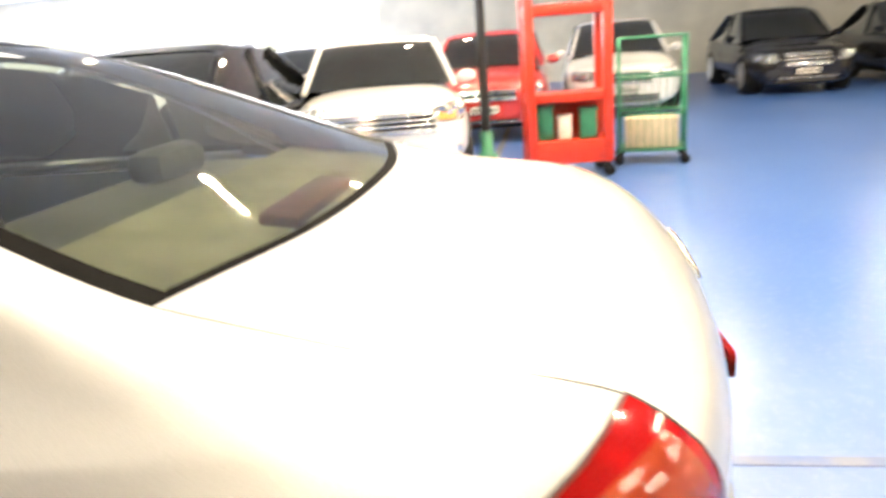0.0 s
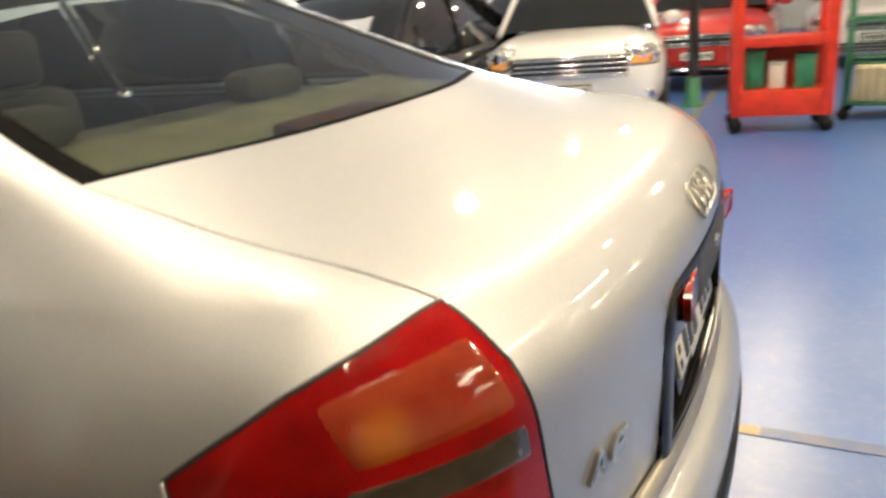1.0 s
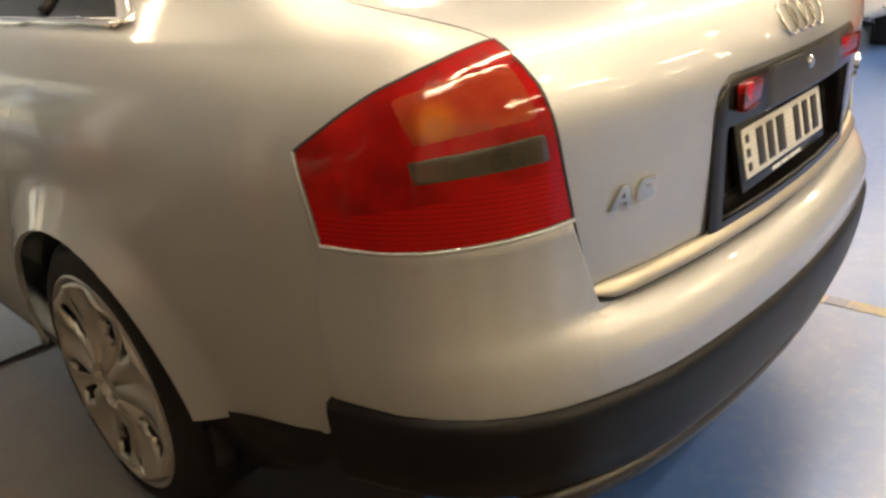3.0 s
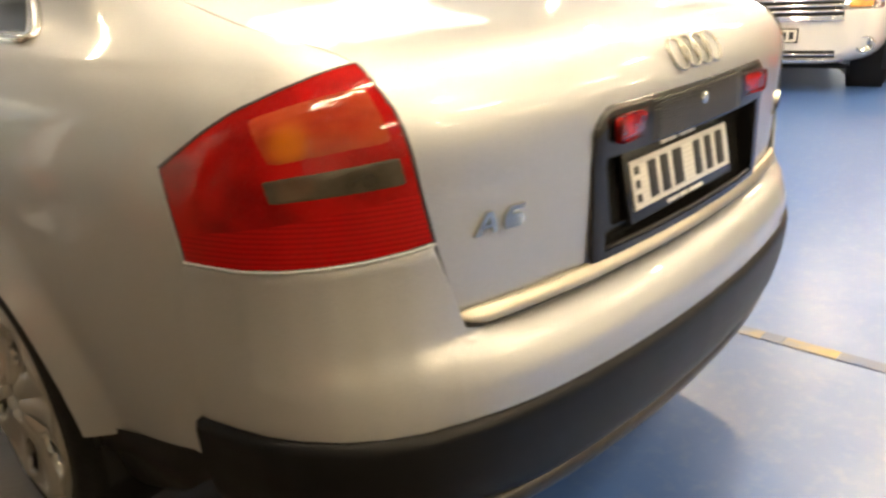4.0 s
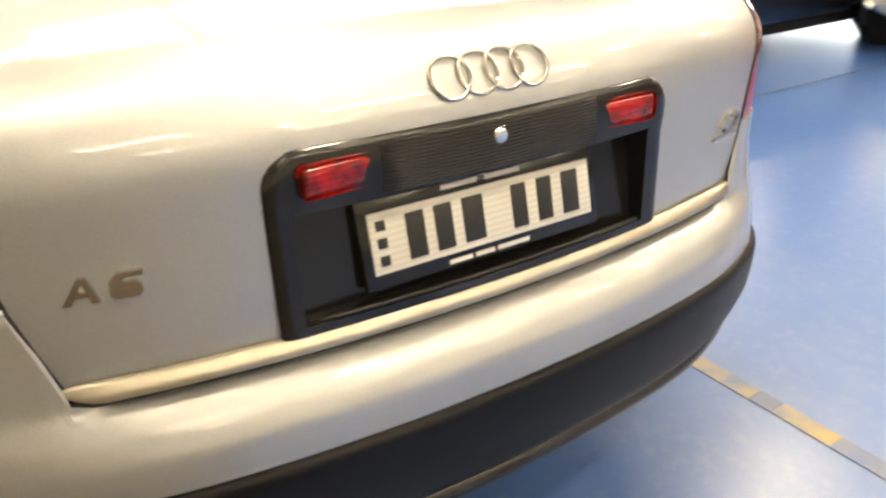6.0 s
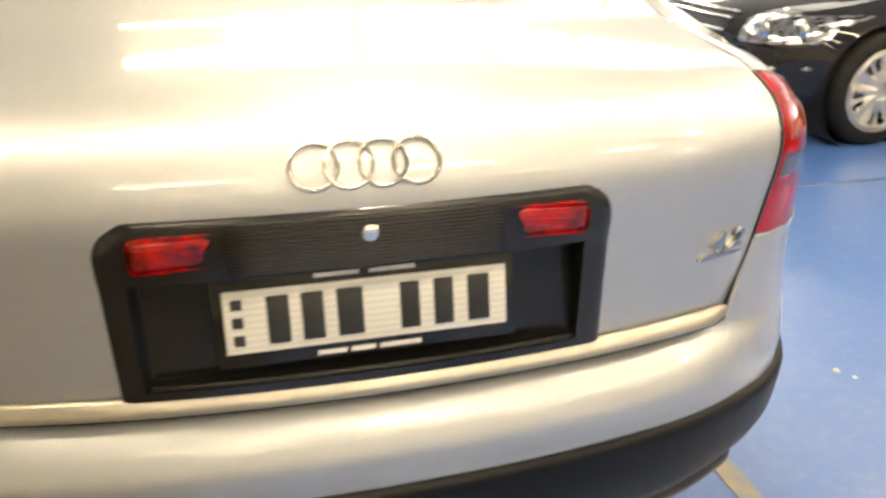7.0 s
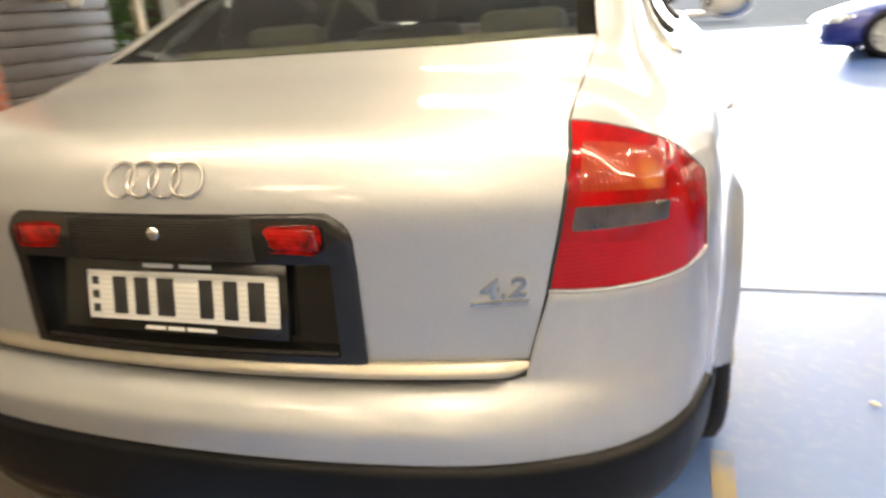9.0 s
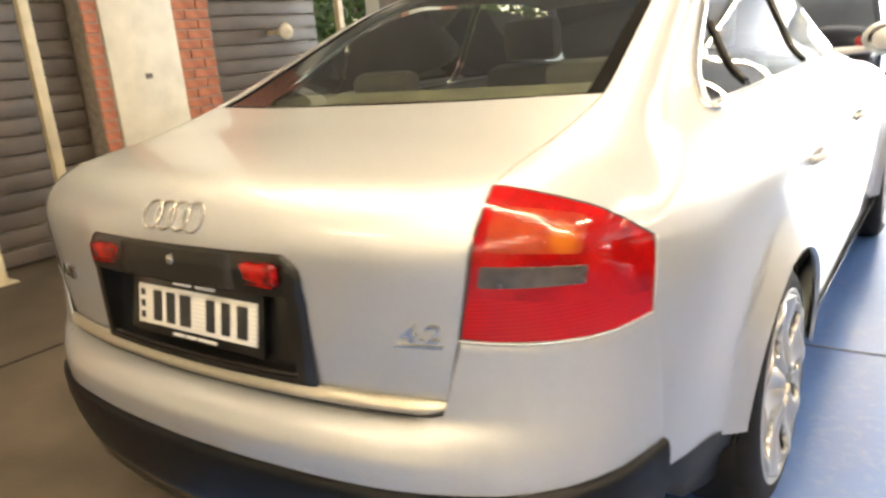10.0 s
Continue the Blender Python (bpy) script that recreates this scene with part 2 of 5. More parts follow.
# ---- the silver saloon: one smooth skin, from which every panel is taken ----
def spline(pts, n):
    """n + 1 points along a smooth line through pts, evenly spaced."""
    P = np.array(pts, float)
    if len(P) == 2:
        t = np.linspace(0, 1, n + 1)[:, None]
        return P[0] * (1 - t) + P[1] * t
    Q = np.vstack([2 * P[0] - P[1], P, 2 * P[-1] - P[-2]])
    out = []
    for i in range(len(P) - 1):
        a, b, c, d = Q[i:i + 4]
        for t in np.linspace(0, 1, 24, endpoint=False):
            out.append(0.5 * (2 * b + (c - a) * t + (2 * a - 5 * b + 4 * c - d) * t ** 2 + (3 * b - a - 3 * c + d) * t ** 3))
    out.append(P[-1])
    out = np.array(out)
    s = np.concatenate([[0], np.cumsum(np.linalg.norm(np.diff(out, axis=0), axis=1))])
    t = np.linspace(0, s[-1], n + 1)
    return np.stack([np.interp(t, s, out[:, k]) for k in range(P.shape[1])], 1)


def table(*pairs):
    """A smoothed line through (place, value) pairs."""
    a = np.array(pairs, float)
    x = np.linspace(a[0, 0], a[-1, 0], 400)
    c = spline(a, 600)
    y = np.interp(x, c[:, 0], c[:, 1])
    return lambda v: np.interp(v, x, y)


PLAN = spline([(0, .03), (.15, .034), (.31, .047), (.45, .068), (.55, .09), (.605, .109), (.666, .136), (.732, .189), (.79, .268),
               (.824, .371), (.851, .48), (.87, .65), (.886, .9), (.898, 1.2), (.902, 1.7), (.90, 2.3), (.893, 3.0), (.88, 3.6),
               (.855, 4.1), (.81, 4.38), (.74, 4.55), (.6, 4.65), (.35, 4.71), (0, 4.73)], 110)
SEG = PLAN[1:] - PLAN[:-1]
SLEN = np.linalg.norm(SEG, axis=1)
SPOS = np.concatenate([[0], np.cumsum(SLEN)])
SNRM = np.stack([SEG[:, 1], -SEG[:, 0]], 1) / SLEN[:, None]

off_rear = table((.15, -.05), (.3, -.02), (.45, -.006), (.6, -.006), (.70, .0), (.80, .004), (.86, .006), (.91, .002), (.96, -.010), (1.02, -.034), (1.3, -.2))
off_side = table((.15, -.035), (.3, -.018), (.5, 0), (.62, .004), (.74, 0), (.82, -.008), (.87, -.020), (.92, -.040), (.97, -.070), (1.02, -.11), (1.3, -.4))
deck = table((-.3, .890), (0, .963), (.2, 1.003), (.45, 1.042), (.7, 1.078), (1.2, 1.10), (2.5, 1.09), (3.1, 1.02), (3.8, .95), (4.4, .84), (4.8, .68))


def smoothstep(a, b, x):
    t = np.clip((x - a) / (b - a), 0, 1)
    return t * t * (3 - 2 * t)


def smax(a, b, k):
    return np.maximum(a, b) + np.maximum(k - np.abs(a - b), 0) ** 2 / (4 * k)


def smin(a, b, k):
    return -smax(-a, -b, k)


REAR_HUB, FRONT_HUB, HUB_Z, ARCH = 1.10, 3.86, .277, .362


def around(P):
    """Distance outside the plan line and the place along it."""
    q = np.stack([np.abs(P[:, 0]), P[:, 1]], 1)
    d = q[:, None, :] - PLAN[None, :-1]
    t = np.clip((d * SEG).sum(2) / SLEN ** 2, 0, 1)
    near = d - t[..., None] * SEG
    dist = (near ** 2).sum(2)
    i = dist.argmin(1)
    r = np.arange(len(q))
    sign = np.where((near[r, i] * SNRM[i]).sum(1) >= 0, 1.0, -1.0)
    return np.sqrt(dist[r, i]) * sign, SPOS[i] + t[r, i] * SLEN[i]


def skin(P):
    """Below 0 inside the body, above 0 outside."""
    x, y, z = np.abs(P[:, 0]), P[:, 1], P[:, 2]
    sd, s = around(P)
    b = smoothstep(.62, 1.05, s) * (1 - smoothstep(5.0, 5.5, s))
    off = off_rear(z) * (1 - b) + off_side(z) * b
    for hub in (REAR_HUB, FRONT_HUB):
        r = np.hypot(y - hub, z - HUB_Z)
        off = off + .036 * np.clip(1 - np.maximum(r - ARCH, 0) / .095, 0, 1) ** 1.25 * b * (z > .2)
    side = sd - off
    top = z - (deck(y) - .06 * x * x)
    body = smax(side, top, .10 + .04 * b)
    hside = x - (.742 - .44 * (z - 1.0) - .05 * np.maximum(z - 1.0, 0) ** 2 - .02 * ((y - 1.9) / 1.2) ** 2)
    hrear = ((.597 + .20 * x * x + (z - 1.06) * 2.55) - y) * .36
    hfront = (y - (3.28 - .25 * x * x - (z - 1.02) * 1.95)) * .45
    hroof = z - (1.44 - .05 * (x / .55) ** 2 - .05 * ((y - 2.0) / .8) ** 2)
    house = smax(smax(smax(hside, smax(hrear, hfront, .02), .05), hroof, .07), .93 - z, .02)
    return smin(body, house, .05)


def settle(P, lift=0.0, rounds=7):
    """Moves points along the slope of the skin until they lie on it, lift metres above."""
    P = np.array(P, float)
    e = 1e-4
    for _ in range(rounds):
        f = skin(P)
        g = np.stack([(skin(P + e * np.eye(3)[k]) - f) / e for k in range(3)], 1)
        n2 = np.maximum((g * g).sum(1), .2)
        P = P - np.clip((f - lift) / n2, -.05, .05)[:, None] * g
    return P


def slope(P):
    e = 1e-4
    f = skin(P)
    g = np.stack([(skin(P + e * np.eye(3)[k]) - f) / e for k in range(3)], 1)
    return g / np.linalg.norm(g, axis=1)[:, None]


def coons(low, high, left, right):
    """Fills the space between four border lines: low and high run along u, left and right along v."""
    nu, nv = len(low) - 1, len(left) - 1
    u = np.linspace(0, 1, nu + 1)[None, :, None]
    v = np.linspace(0, 1, nv + 1)[:, None, None]
    S = (1 - v) * low[None] + v * high[None] + (1 - u) * left[:, None] + u * right[:, None]
    S -= (1 - u) * (1 - v) * low[0] + u * (1 - v) * low[-1] + (1 - u) * v * high[0] + u * v * high[-1]
    return S


def grid_faces(nv, nu, base=0):
    """nv rows by nu columns of points."""
    return [(base + i * nu + j, base + i * nu + j + 1, base + (i + 1) * nu + j + 1, base + (i + 1) * nu + j)
            for i in range(nv - 1) for j in range(nu - 1)]


def orient(verts, faces):
    """Turns faces outwards by the slope of the skin."""
    V = np.asarray(verts)
    c = np.array([V[list(f)].mean(0) for f in faces])
    g = slope(c)
    out = []
    for f, n in zip(faces, g):
        a = V[f[1]] - V[f[0]]
        b = V[f[-1]] - V[f[0]]
        out.append(f if np.dot(np.cross(a, b), n) >= 0 else tuple(reversed(f)))
    return out


def weld(patches):
    """Joins (points, faces) patches whose borders coincide."""
    verts, faces, seen = [], [], {}
    steps = [(a, b, c) for a in (0, -1, 1) for b in (0, -1, 1) for c in (0, -1, 1)]
    for V, F in patches:
        idx = []
        for p in V:
            key = tuple(int(math.floor(q / .002)) for q in p)
            at = None
            for a, b, c in steps:
                for k in seen.get((key[0] + a, key[1] + b, key[2] + c), ()):
                    if abs(verts[k] - p).max() < 6e-4:
                        at = k
                        break
                if at is not None:
                    break
            if at is None:
                at = len(verts)
                verts.append(p)
                seen.setdefault(key, []).append(at)
            idx.append(at)
        for f in F:
            g = []
            for k in f:
                if idx[k] not in g:
                    g.append(idx[k])
            if len(g) > 2:
                faces.append(tuple(g))
    return np.array(verts), faces


def edge_flange(verts, faces, depth=.012, gap=.0018):
    """Draws the open border in by the half gap and folds it inwards, as pressed panels are."""
    count = {}
    for f in faces:
        for a, b in zip(f, f[1:] + f[:1]):
            count.setdefault((min(a, b), max(a, b)), []).append((a, b))
    rim = [v[0] for v in count.values() if len(v) == 1]
    verts = np.array(verts)
    ids = sorted({i for e in rim for i in e})
    inner = {}
    g = slope(verts[ids])
    centre = {}
    for f in faces:
        c = verts[list(f)].mean(0)
        for k in f:
            centre.setdefault(k, []).append(c)
    extra = []
    rimdup = {}
    newpos = verts.copy()
    for i, n in zip(ids, g):
        d = np.mean(centre[i], axis=0) - verts[i]
        d = d - n * np.dot(d, n)
        d = d / (np.linalg.norm(d) + 1e-9)
        newpos[i] = verts[i] + d * gap
        rimdup[i] = len(verts) + len(extra)
        extra.append(newpos[i].copy())
        inner[i] = len(verts) + len(extra)
        extra.append(verts[i] + d * (gap + .001) - n * depth)
    faces = list(faces) + [(rimdup[b], rimdup[a], inner[a], inner[b]) for a, b in rim]
    return np.vstack([newpos, np.array(extra)]), faces


def panel(name, patches, material, parent, label="", lift=0.0, flange=True, gap=.0018):
    """Patches of rough points (rows x columns x 3) or (points, faces), laid on the skin and joined into one sheet."""
    ready = []
    for p in patches:
        if isinstance(p, tuple):
            ready.append(p)
        else:
            nv, nu = p.shape[:2]
            ready.append((settle(p.reshape(-1, 3), lift), grid_faces(nv, nu)))
    V, F = weld(ready)
    F = orient(V, F)
    if flange:
        V, F = edge_flange(V, F, gap=gap)
    return link_mesh(name, V, F, material, parent, label)


def mirror(pts):
    return np.array(pts) * np.array([-1, 1, 1])


car = empty("saloon_car", pose(0, 0, 0), "silver four-door saloon with red tail lights, parked on the blue floor", "car")

# border lines of the right half
G, RT, RL, RO, RI, LB = (.612, .684, 1.057), (.622, .207, .965), (.815, .40, .856), (.827, .363, .731), (.602, .107, .744), (.567, .103, .612)
QW = (.735, .965, 1.0)
TOPG, TOPS = (.50, 1.50, 1.39), (.56, 1.72, 1.37)
L_LID_TOP = [G, (.617, .45, 1.015), RT]
L_LIGHT_IN = [RT, (.627, .132, .90), (.617, .112, .82), RI]
L_LID_LOW = [RI, (.588, .103, .675), LB]
L_LIGHT_TOP = [RT, (.695, .248, .944), (.766, .317, .910), RL]
L_LIGHT_OUT = [RL, (.824, .378, .79), RO]
L_LIGHT_LOW = [RI, (.685, .152, .735), (.775, .245, .728), RO]


# boot lid, with a rounded opening for the plate panel
NV1, NV2, NV3, NU = 34, 26, 14, 84


def lid_side(sign):
    a = spline(L_LID_TOP, NV1)
    b = spline(L_LIGHT_IN, NV2)
    c = spline(L_LID_LOW, NV3)
    r = np.vstack([a, b[1:], c[1:]])
    return r if sign > 0 else mirror(r)


glass_low = spline([mirror(G), (-.3, .608, 1.050), (0, .588, 1.050), (.3, .608, 1.050), G], NU)
lid_low = spline([mirror(LB), (-.3, .047, .612), (0, .03, .612), (.3, .047, .612), LB], NU)
rough_lid = coons(glass_low, lid_low, lid_side(-1), lid_side(1))
lid_v = settle(rough_lid.reshape(-1, 3))


def rounded(x, z, cx, cz, hx, hz, r):
    qx, qz = np.abs(x - cx) - hx + r, np.abs(z - cz) - hz + r
    return np.hypot(np.maximum(qx, 0), np.maximum(qz, 0)) + np.minimum(np.maximum(qx, qz), 0) - r


def cut(V, F, dist, on_skin=True):
    """Removes the faces where dist < 0 and draws the points next to the cut onto it. dist(points) -> metres."""
    V = V.copy()
    d = dist(V)
    keep = [f for f in F if max(d[k] for k in f) > 1e-6]
    used = sorted({k for f in keep for k in f if d[k] < 0})
    if used:
        e = 1e-4
        for _ in range(3):
            P = V[used]
            f0 = dist(P)
            g = np.stack([(dist(P + e * np.eye(3)[k]) - f0) / e for k in range(3)], 1)
            V[used] = P - f0[:, None] * g / np.maximum((g * g).sum(1), .1)[:, None]
        if on_skin:
            V[used] = settle(V[used])
    index = {k: i for i, k in enumerate(sorted({k for f in keep for k in f}))}
    return V[sorted(index)], [tuple(index[k] for k in f) for f in keep]


def plate_opening(P):
    d = np.maximum(rounded(P[:, 0], P[:, 2], .004, .66, .315, .211, .05), .626 - P[:, 2])
    return np.where(P[:, 1] < .2, d, 1.0)


lid_v, lid_f = cut(lid_v, grid_faces(NV1 + NV2 + NV3 + 1, NU + 1), plate_opening)
boot_lid = panel("boot_lid", [(lid_v, lid_f)], M_SILVER, car)

# tail lights: a red housing lens with an amber and a smoked field
for side, sign in (("right", 1), ("left", -1)):
    flip = (lambda a: np.array(a)) if sign > 0 else mirror
    nu, nv = 26, 20
    low, high = spline(L_LIGHT_LOW, nu), spline(L_LIGHT_TOP, nu)
    left, right = spline(L_LIGHT_IN[::-1], nv), spline(L_LIGHT_OUT[::-1], nv)
    S = coons(low, high, left, right)
    lamp = empty("tail_light", pose(0, 0, 0), "", "")
    lamp.parent = car
    for key in ("label", "category"):
        if key in lamp:
            del lamp[key]
    P = settle(S.reshape(-1, 3), .002)
    for nm, rows, material, words in (("red_lens", range(6, nv), M_RED, "glossy red lens"), ("stop_lens", range(6), M_REDSTOP, "ribbed red stop lens")):
        F = [(i * (nu + 1) + j, i * (nu + 1) + j + 1, (i + 1) * (nu + 1) + j + 1, (i + 1) * (nu + 1) + j) for i in rows for j in range(nu)]
        keep = sorted({k for f in F for k in f})
        idx = {k: i for i, k in enumerate(keep)}
        V = P[keep]
        F = orient(V, [tuple(idx[k] for k in f) for f in F])
        link_mesh(nm, flip(V), [tuple(reversed(f)) for f in F] if sign < 0 else F, material, lamp, words)
    N = slope(P)
    for nm, (cu, cv, hu, hv, r), material, words in (("amber_lens", (.268, .735, .232, .150, .06), M_AMBER, "amber indicator lens"),
                                                     ("reverse_lens", (.290, .462, .258, .074, .04), M_SMOKE, "smoked reversing lens")):
        V, F = [], []
        ku, kv = 22, 12
        for i in range(kv + 1):
            for j in range(ku + 1):
                u, v = cu - hu + 2 * hu * j / ku, cv - hv + 2 * hv * i / kv
                for _ in range(2):
                    d = float(rounded(np.array([u]), np.array([v]), cu, cv, hu, hv, r)[0])
                    if d > 0:
                        l = math.hypot(max(abs(u - cu) - hu + r, 0), max(abs(v - cv) - hv + r, 0)) + 1e-9
                        u -= d * math.copysign(max(abs(u - cu) - hu + r, 0), u - cu) / l
                        v -= d * math.copysign(max(abs(v - cv) - hv + r, 0), v - cv) / l
                # the fields lie level, while the lens itself drops outwards
                v = min(v + .15 * (u - cu), .97)
                a, b = min(v * nv, nv - 1e-6), min(u * nu, nu - 1e-6)
                i0, j0 = int(a), int(b)
                a, b = a - i0, b - j0
                k = i0 * (nu + 1) + j0
                rim = i in (0, kv) or j in (0, ku)
                w = ((1 - a) * (1 - b), (1 - a) * b, a * (1 - b), a * b)
                ks = (k, k + 1, k + nu + 1, k + nu + 2)
                V.append(sum(q * (P[m] + N[m] * ((-.0006 if rim else .0005))) for q, m in zip(w, ks)))
        V = np.array(V)
        F = orient(V, grid_faces(kv + 1, ku + 1))
        link_mesh(nm, flip(V), [tuple(reversed(f)) for f in F] if sign < 0 else F, material, lamp, words)
    # dark housing behind the lens and the seal round it
    Q = settle(S.reshape(-1, 3), -.014)
    F = orient(Q, grid_faces(nv + 1, nu + 1))
    link_mesh("housing", flip(Q), [tuple(reversed(f)) for f in F] if sign < 0 else F, M_DARK, lamp)
    ring = settle(np.vstack([right[-3:], high[::-1][1:], left[::-1][1:]]), .0)
    tube("seal", flip(ring), .0034, M_MATTBLACK, lamp, "", 6)
    inner = settle(np.vstack([S[0] * .8 + S[1] * .2, (S[:, -1] * .8 + S[:, -2] * .2)[1:]]), .0022)
    tube("seal", flip(inner), .0019, M_MATTBLACK, lamp, "", 6)
    lip = settle(np.vstack([low, right[1:]]), .0022)
    tube("paint_lip", flip(lip), .0034, M_SILVER, lamp, "silver painted lip round the lens", 8)

# the indicator bulb shows orange through the lens, which turns brownish red away from it
nt = M_AMBER.node_tree
at = P[int(.70 * nv) * (nu + 1) + int(.42 * nu)]
geo = nt.nodes["Texture Coordinate"]
mirror_x = nt.nodes.new("ShaderNodeVectorMath")
mirror_x.operation = 'ABSOLUTE'
away = nt.nodes.new("ShaderNodeVectorMath")
away.operation = 'DISTANCE'
away.inputs[1].default_value = [abs(c) for c in at]
fade_in = nt.nodes.new("ShaderNodeMapRange")
fade_in.interpolation_type = 'SMOOTHSTEP'
fade_in.inputs["From Min"].default_value, fade_in.inputs["From Max"].default_value = .006, .038
blend_in = nt.nodes.new("ShaderNodeMix")
blend_in.data_type = 'RGBA'
old = nt.nodes["Principled BSDF"].inputs["Base Color"].links[0].from_socket
nt.links.new(geo.outputs["Object"], mirror_x.inputs[0])
nt.links.new(mirror_x.outputs[0], away.inputs[0])
nt.links.new(away.outputs["Value"], fade_in.inputs["Value"])
nt.links.new(fade_in.outputs["Result"], blend_in.inputs["Factor"])
blend_in.inputs["A"].default_value = (0.40, 0.105, 0.008, 1)
nt.links.new(old, blend_in.inputs["B"])
nt.links.new(blend_in.outputs["Result"], nt.nodes["Principled BSDF"].inputs["Base Color"])

# quarter panels with the rear pillar
# the door's rear edge runs forward and down, then round the arch
door_edge = table((.2, 1.43), (.4, 1.44), (.6, 1.41), (.75, 1.33), (.9, 1.22), (1.0, 1.14), (1.1, 1.06))
for sign in (1, -1):
    flip = (lambda a: a) if sign > 0 else mirror
    n1, n2 = NV1, 20
    a = spline(L_LID_TOP, n1)
    shoulder = spline(settle(spline([QW, (.775, .70, .965), RL], n1)), n1)
    top = coons(a, shoulder, spline([G, (.675, .83, 1.035), QW], n2), spline(L_LIGHT_TOP, n2))
    pillar = coons(spline([G, (.675, .83, 1.035), QW], n2), spline([TOPG, TOPS], n2), spline([G, (.555, 1.1, 1.23), TOPG], 24),
                   spline([QW, (.655, 1.22, 1.18), (.60, 1.5, 1.32), TOPS], 24))
    # flank between the tail light and the rear door
    n3 = 40
    YD = 1.46
    belt = spline([QW, (.745, 1.2, 1.0), (.748, YD, 1.0)], 12)
    flank_a = coons(shoulder[::-1], spline([(.83, .388, .394), (.87, .58, .367), (.89, .74, .327), (.89, .965, .312)], n1),
                    spline([RL, (.824, .378, .79), RO, (.829, .375, .6), (.83, .388, .394)], n3), spline([QW, (.85, .965, .86), (.89, .965, .6), (.89, .965, .312)], n3))
    flank_b = coons(belt, spline([(.89, .965, .312), (.89, 1.2, .312), (.89, YD, .312)], 12),
                    spline([QW, (.85, .965, .86), (.89, .965, .6), (.89, .965, .312)], n3), spline([(.748, YD, 1.0), (.86, YD, .86), (.90, YD, .6), (.89, YD, .312)], n3))
    ready = []
    for p in (top, pillar):
        ready.append((settle(p.reshape(-1, 3)), grid_faces(*p.shape[:2])))
    fl = []
    for p in (flank_a, flank_b):
        fl.append((settle(p.reshape(-1, 3)), grid_faces(*p.shape[:2])))
    V, F = weld(fl)

    def arch(P):
        return np.hypot(P[:, 1] - REAR_HUB, P[:, 2] - HUB_Z) - ARCH

    def door_line(P):
        return door_edge(P[:, 2]) - P[:, 1]
    V, F = cut(V, F, arch)
    V, F = cut(V, F, door_line)
    V, F = weld(ready + [(V, F)])
    F = orient(V, F)
    V, F = edge_flange(V, F)
    if sign < 0:
        V, F = mirror(V), [tuple(reversed(f)) for f in F]
    link_mesh("quarter_panel", V, F, M_SILVER, car)

# bumper cover and its black lower apron, carried round the corners
JOINT = (.827, .372)
s_end = around(np.array([[JOINT[0], JOINT[1], .6]]))[1][0] + .012
s_lid = around(np.array([[LB[0], .09, .6]]))[1][0]
s_in = around(np.array([[RI[0], .109, .6]]))[1][0]


def plan_at(s):
    i = np.clip(np.searchsorted(SPOS, s) - 1, 0, len(SLEN) - 1)
    p = PLAN[i] + SEG[i] * ((s - SPOS[i]) / SLEN[i])
    j = min(i + 1, len(SLEN) - 1)
    f = (s - SPOS[i]) / SLEN[i]
    m = SNRM[max(i - 1, 0)] * .25 + SNRM[i] * .5 + SNRM[j] * .25
    m = SNRM[i] * (1 - f) + SNRM[j] * f
    return p, m / np.linalg.norm(m)


light_low = spline(L_LIGHT_LOW, 60)
light_low_s = around(light_low)[1]
bulge_rear = table((.40, .049), (.484, .051), (.51, .054), (.535, .054), (.555, .047), (.574, .036), (.588, .020), (.598, .000), (.605, -.03))
bulge_corner = table((.40, .038), (.484, .040), (.52, .038), (.56, .032), (.60, .021), (.66, .010), (.70, .005), (.744, .003))


def lid_curl(x):
    """The lid's lower edge turns up into its side gap."""
    return .011 * max(0, (abs(x) - .530) / .044) ** 2


STATIONS = np.concatenate([np.linspace(0, s_lid, 40), np.linspace(s_lid, s_in, 12)[1:], np.linspace(s_in, s_end, 34)[1:]])
TRIM_Z = .484
V, rows = [], []
NP = 26
for s in STATIONS:
    p, m = plan_at(s)
    if s <= s_lid:
        ztop = .604 + lid_curl(p[0])
    elif s <= s_in:
        ztop = .604 + lid_curl(LB[0]) + (RI[2] - .604 - lid_curl(LB[0])) * (s - s_lid) / (s_in - s_lid)
    else:
        ztop = np.interp(s, light_low_s, light_low[:, 2])
    c = smoothstep(s_lid - .14, s_in + .10, s)
    fade = 1 - smoothstep(s_in + .02, s_end, s)
    line = []
    for k in range(NP + 1):
        f = k / NP
        z = ztop + (TRIM_Z - ztop) * f
        crown = max(bulge_rear(min(z, .604)), -.03 + .034 * smoothstep(s_lid - .09, s_lid, s))
        o = (1 - c) * crown + c * bulge_corner(z) * (.22 + .78 * fade)
        zz = z
        base = off_rear(zz) * (1 - smoothstep(.62, 1.05, s)) + off_side(zz) * smoothstep(.62, 1.05, s)
        if k == 0 and s > s_lid:
            o -= .004
        o -= .0025 * smoothstep(s_end - .016, s_end - .004, s)
        line.append((p[0] + m[0] * (o + base * c), p[1] + m[1] * (o + base * c), zz))
    rows.append(line)
full = [[(-x, y, z) for x, y, z in r] for r in rows[:0:-1]] + rows
bumper = link_mesh("bumper", [q for r in full for q in r], [tuple(reversed(f)) for f in grid_faces(len(full), NP + 1)], M_SILVER, car)
apron_prof = [(TRIM_Z - .002, -.012), (TRIM_Z - .004, .004), (TRIM_Z - .012, .008), (.45, .008), (.41, .005), (.37, -.002), (.338, -.010), (.318, -.020), (.308, -.036), (.304, -.07), (.303, -.2)]
rows = []
